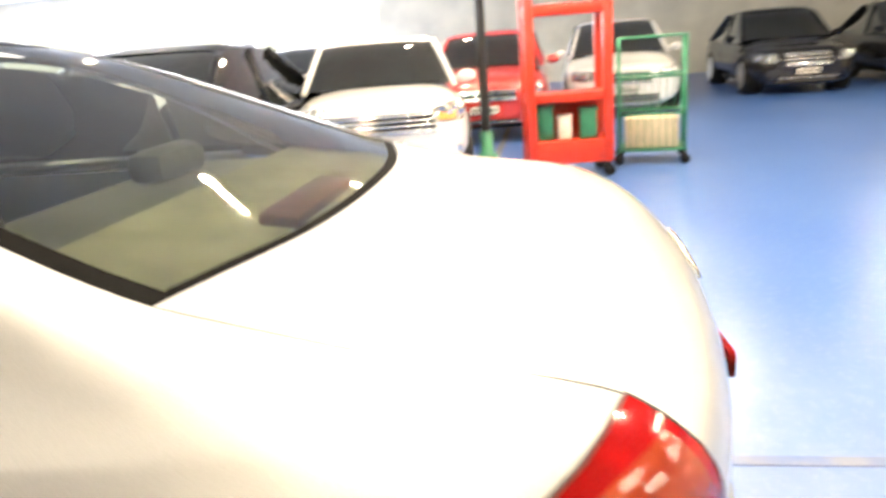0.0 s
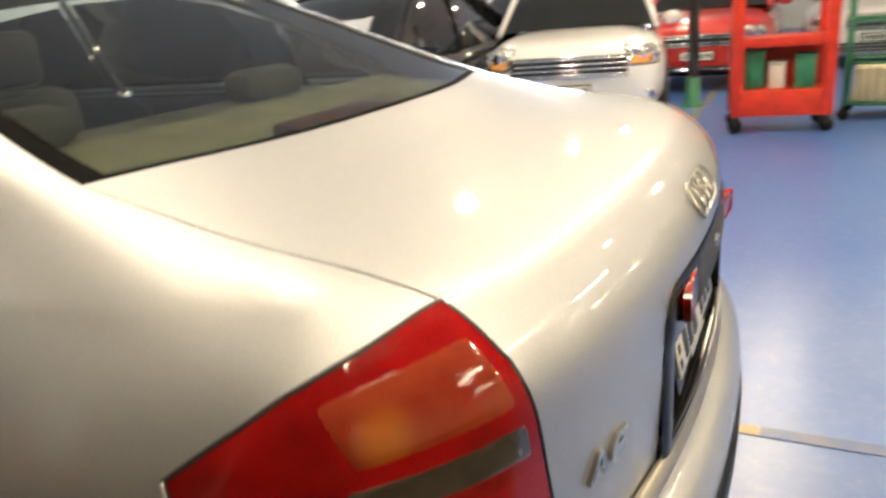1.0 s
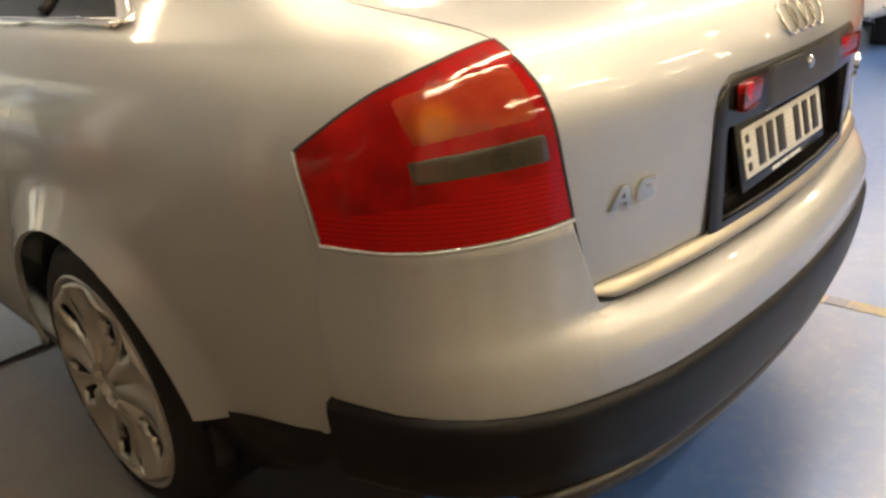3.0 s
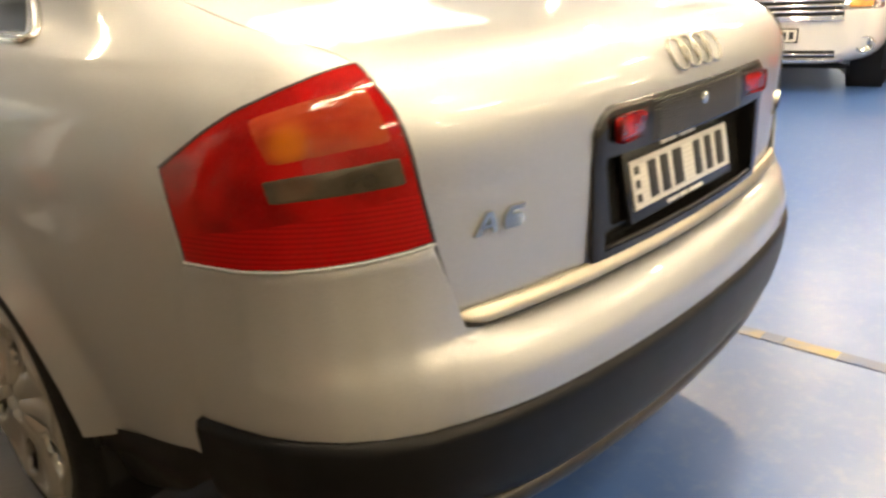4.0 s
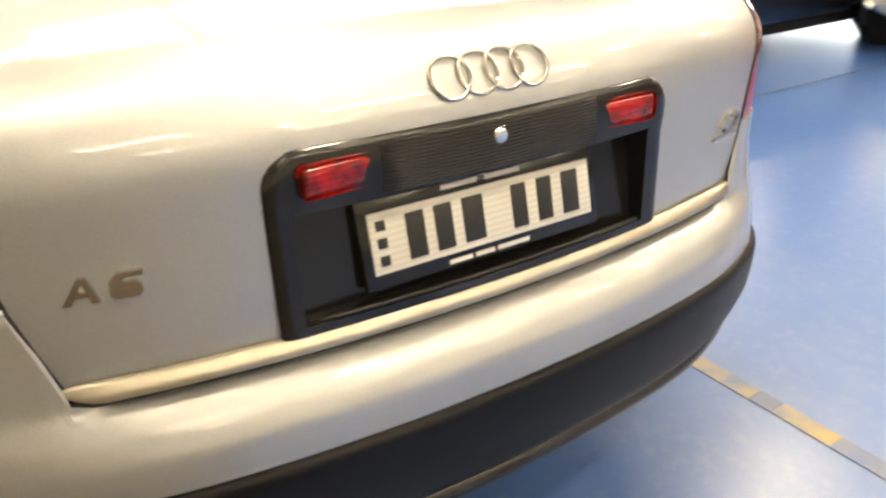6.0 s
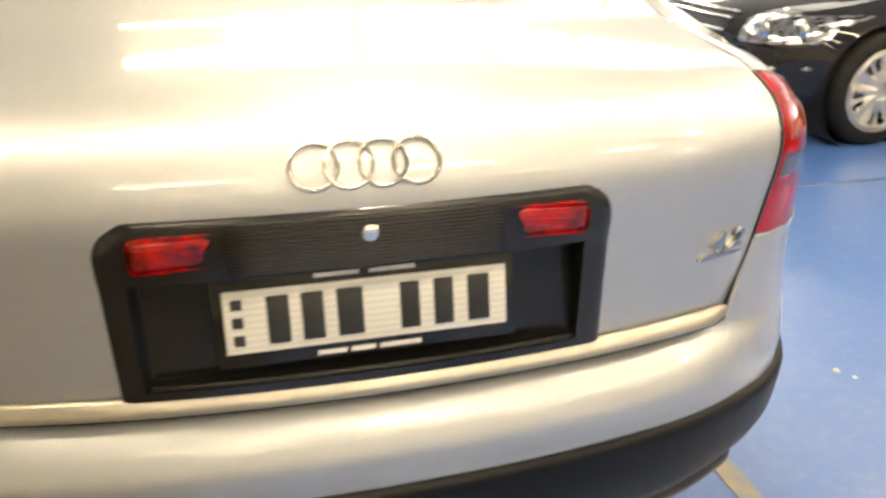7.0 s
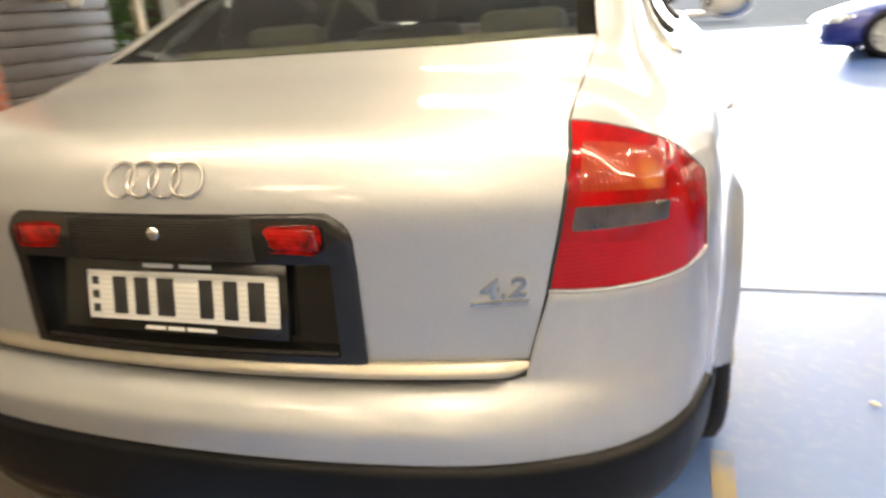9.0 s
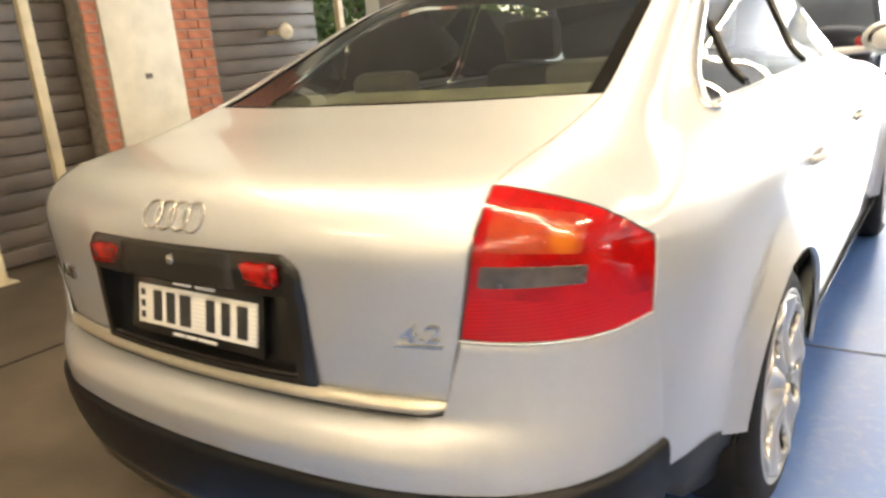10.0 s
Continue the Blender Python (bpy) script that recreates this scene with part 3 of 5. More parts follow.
s_trim = around(np.array([[.826, .392, .47]]))[1][0]
for s in np.concatenate([np.linspace(0, s_in, 40), np.linspace(s_in, s_trim, 24)[1:]]):
    p, m = plan_at(s)
    c = smoothstep(s_lid - .14, s_in + .10, s)
    fade = 1 - smoothstep(s_in + .02, s_end, s)
    b = (1 - c) * .051 + c * .040 * (.22 + .78 * fade)
    tuck = 1 + .9 * c * (1 - smoothstep(s_in + .16, s_trim, s))
    rows.append([(p[0] + m[0] * (b + o * (tuck if o < 0 else 1)), p[1] + m[1] * (b + o * (tuck if o < 0 else 1)), z) for z, o in spline(apron_prof, 22)])
full = [[(-x, y, z) for x, y, z in r] for r in rows[:0:-1]] + rows
link_mesh("lower_apron", [q for r in full for q in r], [tuple(reversed(f)) for f in grid_faces(len(full), 23)], M_TRIM, car, "dark grained plastic lower bumper apron")

# a smoother lip set back below the apron, ending short of the corners
rows = []
s_lip = s_in + .10
for s in np.linspace(0, s_lip, 44):
    p, m = plan_at(s)
    c = smoothstep(s_lid - .14, s_in + .10, s)
    b = (1 - c) * .051 + c * .034
    close = smoothstep(s_lip - .05, s_lip, s)
    rows.append([(p[0] + m[0] * (b + o - .03 * close), p[1] + m[1] * (b + o - .03 * close), z + (.306 - z) * .55 * close)
                 for z, o in spline([(.312, -.060), (.306, -.030), (.292, -.026), (.272, -.034), (.258, -.055), (.252, -.09), (.250, -.2)], 14)])
full = [[(-x, y, z) for x, y, z in r] for r in rows[:0:-1]] + rows
link_mesh("lower_lip", [q for r in full for q in r], [tuple(reversed(f)) for f in grid_faces(len(full), 15)], M_LIP, car, "smooth dark brownish plastic lip below the apron")

# bright strip along the lid's lower edge
strip = []
for x in np.linspace(-.574, .574, 80):
    y0 = np.interp(abs(x), PLAN[:30, 0], PLAN[:30, 1])
    up = lid_curl(x)
    thin = 1 - .65 * max(0, (abs(x) - .535) / .039) ** 2
    strip.append([(x, y0 - o * thin, .6115 + (z - .6115) * thin + up) for z, o in ((.635, -.002), (.635, .003), (.632, .0075), (.622, .0125), (.615, .016), (.6115, .013), (.611, -.004))])
link_mesh("chrome_strip", [q for r in strip for q in r], grid_faces(80, 7), M_STRIP, car, "worn bright metal strip")

# rubber seals in the gaps beside and below the lid
for sign in (1, -1):
    line = settle(spline([RI, LB], 16), -.0008)
    tube("lid_seal", line if sign > 0 else mirror(line), .0030, M_MATTBLACK, car, "", 6)
low_seal = []
for s in np.linspace(-s_lid, s_lid, 50):
    p, m = plan_at(abs(s))
    low_seal.append((math.copysign(p[0] + m[0] * .006, s), p[1] + m[1] * .006, .6068 + lid_curl(p[0])))
tube("low_seal", low_seal, .0034, M_MATTBLACK, car, "", 6)

# plate panel: a black frame round a deep recess
def rear_y(x):
    return np.interp(np.abs(x), PLAN[:30, 0], PLAN[:30, 1])


rx, rz0, rz1 = .286, .650, .797
xs = np.unique(np.concatenate([np.linspace(-.336, .336, 67), [-rx - .004, -rx, rx, rx + .004]]))
zs = np.unique(np.concatenate([np.linspace(.634, .888, 41), [rz0 - .004, rz0, rz1, rz1 + .005]]))


def outline(x, z):
    return rounded(x, z, .004, .66, .325, .219, .05)


gx, gz = [a.ravel() for a in np.meshgrid(xs, zs)]
dist = outline(gx, gz)
ex = (outline(gx + 1e-4, gz) - dist) / 1e-4
ez = (outline(gx, gz + 1e-4) - dist) / 1e-4
far = dist > 0
gx, gz = np.where(far, gx - dist * ex, gx), np.where(far, gz - dist * ez, gz)
inside = (np.abs(gx) <= rx + 1e-6) & (gz >= rz0 - 1e-6) & (gz <= rz1 + 1e-6)
edge = np.clip(-outline(gx, gz) / .010, 0, 1)
gy = rear_y(gx) - .0035 - .006 * np.sqrt(edge) - .004 * np.sin(np.clip((gz - .79) / .08, 0, 1) * math.pi)
gy = np.where(inside, rear_y(0) + .050 - .022 * (rz1 - gz) / .15, gy)
V = np.stack([gx, gy, gz], 1)
F = [f for f in grid_faces(len(zs), len(xs)) if min(dist[k] for k in f) < 0]
plate_panel = link_mesh("plate_panel", V, F, M_GLOSSBLACK, car, "black plastic plate surround with a deep recess", flat=False)
plate_panel.data.set_sharp_from_angle(angle=radians(35))
for sign in (1, -1):
    bm = bmesh.new()
    box_bm(bm, (-.070, -.0035, -.0210), (.070, .006, .0210), .010, None, 3)
    m = pose(sign * .213 + .003, rear_y(.213) - .012, .840, 0, 0, -sign * 4)
    bmesh.ops.transform(bm, matrix=m, verts=bm.verts[:])
    part("fog_lens", bm, M_REDDEEP, plate_panel, "red ribbed lens", sharp=40)
for k in range(14):
    z = .806 + k * .0047
    tube("rib", [(x, rear_y(x) - .0086 - .004 * math.sin(np.clip((z - .79) / .08, 0, 1) * math.pi), z) for x in np.linspace(-.172, .172, 13)], .0019, M_RIB, plate_panel, "", 6)
tube("recess_lip", [(x, rear_y(x) - .0055, z) for x, z in [(x, rz0) for x in np.linspace(-rx + .004, rx - .004, 15)]],
     .0032, M_RIB, plate_panel, "", 6)
lathe("lock", [(-.004, .001), (-.004, .008), (-.003, .0105), (.004, .0115)], M_CHROME, plate_panel, "round bright lock cylinder", 20, "y").location = (0, rear_y(0) - .013, .847)

# plate in its dealer frame
plate_tilt = pose(0, .049, .726, -11)
frame_ob = empty("number_plate", plate_tilt, "", "")
frame_ob.parent = car
for key in ("label", "category"):
    if key in frame_ob:
        del frame_ob[key]
box("plate_holder", (-.2, .002, -.063), (.2, .014, .063), M_GLOSSBLACK, frame_ob, .004)
box("plate_sheet", (-.186, -.002, -.042), (.186, .003, .042), M_PLATE, frame_ob, .002)
for i, (x, w) in enumerate(((-.118, .028), (-.074, .028), (-.026, .034), (.053, .026), (.099, .026), (.147, .030))):
    box("bar", (x - w / 2, -.004, -.032), (x + w / 2, -.001, .032), M_INK, frame_ob, .001)
for z in (.024, 0, -.024):
    box("small_bar", (-.176, -.0035, z - .007), (-.162, -.001, z + .007), M_INK, frame_ob, .001)
for a, b in ((-.070, -.012), (.002, .062)):
    box("top_line", (a, .0005, .049), (b, .0025, .0555), M_INKWHITE, frame_ob)
for a, b in ((-.072, -.034), (-.028, .004), (.010, .066)):
    box("low_line", (a, .0005, -.0565), (b, .0025, -.0505), M_INKWHITE, frame_ob)

# chrome emblem: four linked plain rings on the lid
emblem = empty("emblem", pose(0, 0, 0), "", "")
emblem.parent = car
for key in ("label", "category"):
    if key in emblem:
        del emblem[key]
RR = .0285
for i in range(4):
    cx = (-1.5 + i) * .0415 + .002
    pts = []
    mid = settle(np.array([(cx, 0.04, .9285)]))
    lean = Vector(slope(mid)[0])
    upward = (Vector((0, 0, 1)) - lean * lean.z).normalized()
    for k in range(48):
        w = 2 * math.pi * k / 48
        pts.append(mid[0] + np.array((RR * math.cos(w), 0, 0)) + np.array(upward) * RR * math.sin(w))
    tube("ring", settle(np.array(pts), .0035), .0027, M_EMBLEM, emblem, sides=10, closed=True)


def badge(name, x, z, shapes, parent):
    """Raised chrome bars: shapes are rows of (x, z) outline points."""
    e = new(name)
    e.parent = parent
    for k, outline in enumerate(shapes):
        pts = settle(np.array([(x + a, .09, z + b) for a, b in outline]), .006)
        bm = bmesh.new()
        vs = [bm.verts.new(p) for p in pts]
        f = bm.faces.new(vs)
        r = bmesh.ops.extrude_face_region(bm, geom=[f])
        n = slope(pts).mean(0)
        for v in r["geom"]:
            if isinstance(v, bmesh.types.BMVert):
                v.co -= Vector(n) * .008
        part("bar", bm, M_BADGE, e)
    return e


badge("model_badge", -.50, .755, [[(-.046, -.015), (-.036, -.015), (-.016, .017), (-.024, .017)], [(-.022, .017), (-.014, .017), (-.004, -.015), (-.014, -.015)], [(-.034, -.006), (-.010, -.006), (-.012, -.001), (-.031, -.001)],
      [(.010, -.015), (.036, -.015), (.042, -.009), (.042, -.001), (.037, .004), (.020, .004), (.024, .010), (.044, .010), (.046, .017), (.018, .017), (.008, .006), (.006, -.009)]], car)
txt = bpy.data.curves.new("engine_badge", 'FONT')
txt.body, txt.size, txt.extrude, txt.align_x, txt.shear = "4.2", .051, .0025, 'CENTER', .15
txt.offset = .0007
tob = new("engine_badge", txt)
bpy.context.view_layer.update()
me = bpy.data.meshes.new_from_object(tob.evaluated_get(bpy.context.evaluated_depsgraph_get()))
bpy.data.objects.remove(tob)
me.materials.clear()
me.materials.append(M_BADGE)
for v in me.vertices:
    q = settle(np.array([(.538 + v.co.x * 1.15, .09, .740 + v.co.y * .85)]), .004 + v.co.z * 1.5)[0]
    v.co = q
tob = new("engine_badge", me)
tob.parent = car
tob["label"] = "chrome engine size digits"
badge("badge_underline", .536, .7325, [[(-.050, -.004), (.040, -.004), (.042, .001), (-.046, .001)]], car)

# rear glass and its black border
for nm, inset, lift, material in (("rear_window", .0, -.004, M_GLASS),):
    low = spline([mirror(G), (-.3, .608, 1.050), (0, .588, 1.050), (.3, .608, 1.050), G], 40)
    high = spline([mirror(TOPG), (0, 1.46, 1.41), TOPG], 40)
    NR, NC = 44, 60
    low, high = spline(low, NC), spline(high, NC)
    edge_line = spline([G, (.555, 1.1, 1.23), TOPG], NR)
    S = coons(low, high, mirror(edge_line), edge_line)
    P = settle(S.reshape(-1, 3), lift)
    inner, border = [], []
    for f in grid_faces(NR + 1, NC + 1):
        i, j = f[0] // (NC + 1), f[0] % (NC + 1)
        (border if i == 0 or i > NR - 3 or j < 2 or j > NC - 3 else inner).append(f)
    for part_name, ff, mm in ((nm, inner, material), ("window_border", border, M_BORDER)):
        link_mesh(part_name, P, orient(P, ff), mm, car)

# roof, doors, side glass, front wings, bonnet
roof = coons(spline([mirror(TOPG), (0, 1.46, 1.41), TOPG], 24), spline([(-.5, 2.62, 1.36), (0, 2.66, 1.38), (.5, 2.62, 1.36)], 24),
             mirror(spline([TOPG, TOPS, (.565, 2.1, 1.38), (.5, 2.62, 1.36)], 24)), spline([TOPG, TOPS, (.565, 2.1, 1.38), (.5, 2.62, 1.36)], 24))
panel("roof", [roof], M_SILVER, car)
panel("headliner", [roof], M_SHELF, car, lift=-.03, flange=False)
screen = coons(spline([(-.5, 2.62, 1.36), (0, 2.66, 1.38), (.5, 2.62, 1.36)], 24), spline([(-.66, 3.15, 1.05), (0, 3.27, 1.04), (.66, 3.15, 1.05)], 24),
               mirror(spline([(.5, 2.62, 1.36), (.66, 3.15, 1.05)], 16)), spline([(.5, 2.62, 1.36), (.66, 3.15, 1.05)], 16))
panel("windscreen", [screen], M_GLASS, car, lift=-.003, flange=False)
bonnet = coons(spline([(-.66, 3.15, 1.05), (0, 3.27, 1.04), (.66, 3.15, 1.05)], 30), spline([(-.55, 4.58, .80), (0, 4.68, .80), (.55, 4.58, .80)], 30),
               mirror(spline([(.66, 3.15, 1.05), (.70, 3.9, .93), (.55, 4.58, .80)], 30)), spline([(.66, 3.15, 1.05), (.70, 3.9, .93), (.55, 4.58, .80)], 30))
panel("bonnet", [bonnet], M_SILVER, car)
nose = coons(spline([(-.55, 4.58, .80), (0, 4.68, .80), (.55, 4.58, .80)], 24), spline([(-.55, 4.62, .25), (0, 4.70, .25), (.55, 4.62, .25)], 24),
             mirror(spline([(.55, 4.58, .80), (.60, 4.64, .55), (.55, 4.62, .25)], 16)), spline([(.55, 4.58, .80), (.60, 4.64, .55), (.55, 4.62, .25)], 16))
panel("front_bumper", [nose], M_SILVER, car)
for sign in (1, -1):
    def put(name, S_or_VF, material, lift=0.0, flange=True, cuts=(), label=""):
        if isinstance(S_or_VF, tuple):
            V, F = S_or_VF
        else:
            V, F = settle(S_or_VF.reshape(-1, 3), lift), grid_faces(*S_or_VF.shape[:2])
        for c in cuts:
            V, F = cut(V, F, c)
        F = orient(V, F)
        if flange:
            V, F = edge_flange(V, F)
        if sign < 0:
            V, F = mirror(V), [tuple(reversed(f)) for f in F]
        return link_mesh(name, V, F, material, car, label)

    def flank(y0, y1, n, z0=.26, zt=1.0):
        def col(y):
            wy = np.interp(y, PLAN[:80, 1], PLAN[:80, 0])
            return spline([(.742, y, zt), (wy - .03, y, .87), (wy, y, .62), (wy - .02, y, z0)], 30)
        ys = np.linspace(y0, y1, n + 1)
        return np.stack([col(y) for y in ys], 1)

    def arch_r(P):
        return np.hypot(P[:, 1] - REAR_HUB, P[:, 2] - HUB_Z) - ARCH

    def arch_f(P):
        return np.hypot(P[:, 1] - FRONT_HUB, P[:, 2] - HUB_Z) - ARCH

    def after_line(P):
        return P[:, 1] - door_edge(P[:, 2])
    d1 = put("rear_door", flank(1.05, 2.12, 38), M_SILVER, cuts=(after_line, arch_r))
    d2 = put("front_door", flank(2.12, 3.22, 34), M_SILVER)
    put("front_wing", flank(3.22, 4.36, 40, zt=.9), M_SILVER, cuts=(arch_f,))
    # side glass between belt and roof line
    for nm, ya, yb in (("quarter_glass", .965, 1.30), ("rear_door_glass", 1.33, 2.10), ("front_door_glass", 2.16, 2.98)):
        low, high = [], []
        for y in np.linspace(ya, yb, 15):
            low.append((.741, y, .984))
            if y < 1.72:
                zt = np.interp(y, [.915, 1.185, 1.5, 1.72], [.995, 1.165, 1.30, 1.35])
            else:
                zt = np.interp(y, [1.72, 2.1, 2.55, 3.0], [1.35, 1.355, 1.31, 1.10])
            high.append((.60, y, max(zt - .01, 1.03)))
        low, high = np.array(low), np.array(high)
        S = coons(low, high, spline([low[0], high[0]], 8), spline([low[-1], high[-1]], 8))
        put(nm, S, M_GLASS, -.004, flange=False)
    line = [(.737, 3.05, .988), (.742, 2.4, .982), (.744, 1.6, .977), (.744, 1.2, .973), (.742, .935, .970), (.737, .905, .978), (.730, .912, 1.000), (.705, 1.005, 1.07),
            (.655, 1.21, 1.185), (.60, 1.5, 1.315), (.575, 1.75, 1.36), (.575, 2.1, 1.365), (.55, 2.5, 1.33)]
    P = settle(spline(line, 120), .002)
    if sign < 0:
        P = mirror(P)
    tube("window_trim", P, .0105, M_CHROME, car, "bright window surround", 8)
    for y in (1.315, 2.13):
        zt = 1.20 if y < 1.5 else 1.355
        P = settle(spline([(.735, y, 1.012), (.66 if y < 1.5 else .59, y, zt)], 10), -.003)
        if sign < 0:
            P = mirror(P)
        tube("window_post", P, .012, M_GLOSSBLACK, car)
    for y in (1.42, 2.32):
        P = settle(np.array([(.87, y, .80), (.88, y + .05, .803), (.88, y + .15, .803), (.87, y + .2, .80)]), .022)
        P[0], P[-1] = settle(P[[0]], .004)[0], settle(P[[-1]], .004)[0]
        P = spline(P, 16)
        tube("door_handle", P if sign > 0 else mirror(P), .013, M_SILVER, d1 if y < 2 else d2, "", 8)
    bm = bmesh.new()
    bmesh.ops.create_uvsphere(bm, u_segments=20, v_segments=12, radius=1, matrix=Matrix.Translation((sign * .95, 2.92, 1.06)) @ Matrix.Diagonal((.115, .07, .075, 1)))
    box_bm(bm, (sign * .80 - .08, 2.90, 1.0), (sign * .80 + .08, 2.96, 1.03), .008)
    mir = part("door_mirror", bm, M_SILVER, car, sharp=60)
    lathe("mirror_glass", [(-.0, .001), (-.0, .90), (.02, .97), (.06, .98)], M_MIRROR, mir, "dark mirror glass in its housing", 28, "y").matrix_world = pose(sign * .955, 2.866, 1.06) @ Matrix.Diagonal((.098, .3, .062, 1))
    # sill below the doors
    V = []
    for y in np.linspace(1.34, 3.46, 20):
        V.append([(sign * (.885 - o), y, z) for z, o in ((.28, -.005), (.25, .0), (.21, .02), (.19, .06), (.19, .2))])
    link_mesh("sill", [q for r in V for q in r], grid_faces(20, 5), M_SILVER, car)
    # black trim between the bumper apron and the wheel
    V = []
    for y in np.linspace(.37, .78, 12):
        xw = np.interp(y, PLAN[:60, 1], PLAN[:60, 0]) - .008
        low = np.interp(y, [.37, .42, .55, .7], [.36, .35, .25, .20])
        zt = np.interp(y, [.37, .58, .74, .8], [.412, .382, .342, .312])
        V.append([(sign * (xw - o), y, z) for z, o in ((zt, .0), (zt - .05, .002), (max(low, .30), .012), (low, .04), (low, .2))])
    link_mesh("arch_trim", [q for r in V for q in r], grid_faces(12, 5), M_TRIM, car)
    # liner of the wheel wells
    for hub in (REAR_HUB, FRONT_HUB):
        prof = []
        for k in range(25):
            w = math.radians(-15 + 210 * k / 24)
            prof.append((hub + (ARCH + .004) * math.cos(w), HUB_Z + (ARCH + .004) * math.sin(w)))
        V = [(sign * x, y, max(z, .2)) for y, z in prof for x in (.875, .60, .58)]
        link_mesh("wheel_liner", V + [(sign * .58, hub, HUB_Z)], grid_faces(25, 3) + [(3 * i + 2, 3 * i + 5, 75) for i in range(24)], M_DARK, car)


def wheel(parent, m, sign, R=.325, rim=.247, spokes=10, name="wheel"):
    w = new(name)
    w.parent = parent
    w.matrix_local = m
    wd = .112
    lathe("tyre", [(-wd, rim), (-wd - .004, rim + .02), (-wd + .002, R - .035), (-wd + .022, R - .006), (-wd * .5, R), (wd * .5, R), (wd - .022, R - .006), (wd - .002, R - .035),
                   (wd + .004, rim + .02), (wd, rim)], M_RUBBER, w, seg=64)
    lathe("rim", [(sign * (wd + .002), rim + .006), (sign * (wd + .006), rim), (sign * (wd - .004), rim - .008), (sign * (wd - .03), rim - .018)],
          M_ALLOY, w, "thin bright rim lip", seg=64)
    lathe("barrel", [(sign * (wd - .03), rim - .0185), (-sign * wd, rim - .03), (-sign * wd, rim + .004)], M_DARKMETAL, w, seg=64)
    lathe("backing", [(sign * (wd - .075), rim - .02), (sign * (wd - .078), .04)], M_DARK, w, seg=48)
    # dished silver disc with leaf-shaped openings in pairs, and a small hole near the hub between the pairs
    nr, na = 20, 200
    V = []
    for i in range(nr + 1):
        r = .045 + (rim - .010 - .045) * i / nr
        for k in range(na):
            a = 2 * math.pi * k / na
            V.append((sign * (wd - .014 - .012 * math.sin(math.pi * min(1, (r - .045) / (rim - .05))) + .006 * math.cos(spokes * a)), r * math.cos(a), r * math.sin(a)))
    F = [(i * na + k, i * na + (k + 1) % na, (i + 1) * na + (k + 1) % na, (i + 1) * na + k) for i in range(nr) for k in range(na)]
    if sign < 0:
        F = [tuple(reversed(f)) for f in F]

    def openings(P):
        out = np.full(len(P), 1.0)
        for k in range(spokes):
            a = 2 * math.pi * (k // 2 * 2 + (.62 if k % 2 else -.62) + .5) / spokes
            u = P[:, 1] * math.cos(a) + P[:, 2] * math.sin(a)
            v = -P[:, 1] * math.sin(a) + P[:, 2] * math.cos(a)
            half = .015 * np.clip((u - .105) / .075, 0, 1) ** .7
            out = np.minimum(out, np.maximum(np.abs(v) - half, np.maximum(.112 - u, np.hypot(u, v) - rim + .024)))
            if k % 2:
                c = a + 2 * math.pi * .38 / spokes
                out = np.minimum(out, np.hypot(P[:, 1] - .098 * math.cos(c), P[:, 2] - .098 * math.sin(c)) - .016)
        return out
    V, F = cut(np.array(V), F, openings, False)
    disc = link_mesh("spokes", V, F, M_ALLOY, w)
    thick = disc.modifiers.new("thickness", 'SOLIDIFY')
    thick.thickness, thick.offset = .022, -1
    disc.data.set_sharp_from_angle(angle=radians(40))
    lathe("hub_cap", [(sign * (wd - .04), .066), (sign * (wd - .018), .064), (sign * (wd - .008), .058), (sign * (wd - .003), .034), (sign * (wd - .002), .001)], M_ALLOY, w, seg=32)
    lathe("brake_disc", [(sign * (wd - .09), .06), (sign * (wd - .085), .15), (sign * (wd - .095), .155), (sign * (wd - .10), .06)], M_DARKMETAL, w, seg=32)
    return w


M_DARKMETAL = mat("dark_cast_metal", (0.05, 0.048, 0.045), 0.5, 0.8, noise_scale=40, noise_amount=0.3)
for sign in (1, -1):
    for hub in (REAR_HUB, FRONT_HUB):
        wheel(car, pose(sign * .79, hub, HUB_Z), sign)

# cabin: floor tub, parcel shelf, rear bench, head rests, front seats
box("floor_pan", (-.74, .62, .20), (.74, 4.5, .30), M_DARK, car, .02)
box("boot_floor", (-.60, .26, .29), (.60, .66, .33), M_DARK, car, .02)
box("boot_liner", (-.50, .16, .32), (.50, .60, .88), M_DARK, car, .03)
SHELF = pose(0, .645, 1.034, 8)
box("parcel_shelf", (-.60, 0, -.026), (.60, .31, 0), M_SHELF, car, .008, m=SHELF)
box("high_brake_light", (-.17, .03, -.003), (.17, .10, .020), M_HIGHSTOP, car, .008, "dull red-brown brake light on the shelf", SHELF)
box("bench_back", (-.62, .96, .55), (.62, 1.30, 1.05), M_SEAT, car, .04)
box("bench_cushion", (-.62, 1.3, .38), (.62, 1.85, .58), M_SEAT, car, .05)
for x in (-.36, .36):
    box("head_rest", (x - .12, 1.12, 1.045), (x + .12, 1.22, 1.125), M_SEAT, car, .035)
    box("front_seat_back", (x - .24, 2.15, .5), (x + .24, 2.32, 1.08), M_SEAT, car, .06)
    box("front_head_rest", (x - .13, 2.16, 1.09), (x + .13, 2.26, 1.27), M_SEAT, car, .035)
    box("front_seat_cushion", (x - .25, 2.25, .35), (x + .25, 2.85, .55), M_SEAT, car, .05)
box("dashboard", (-.68, 2.95, .6), (.68, 3.2, .98), M_MATTBLACK, car, .05)


# ---- the building ----
FZ = -.048


def wall(name, lo, hi, material, label, category="wall"):
    bm = bmesh.new()
    box_bm(bm, lo, hi)
    return tagged(part(name, bm, material, None, label), label, category, kind="structure")


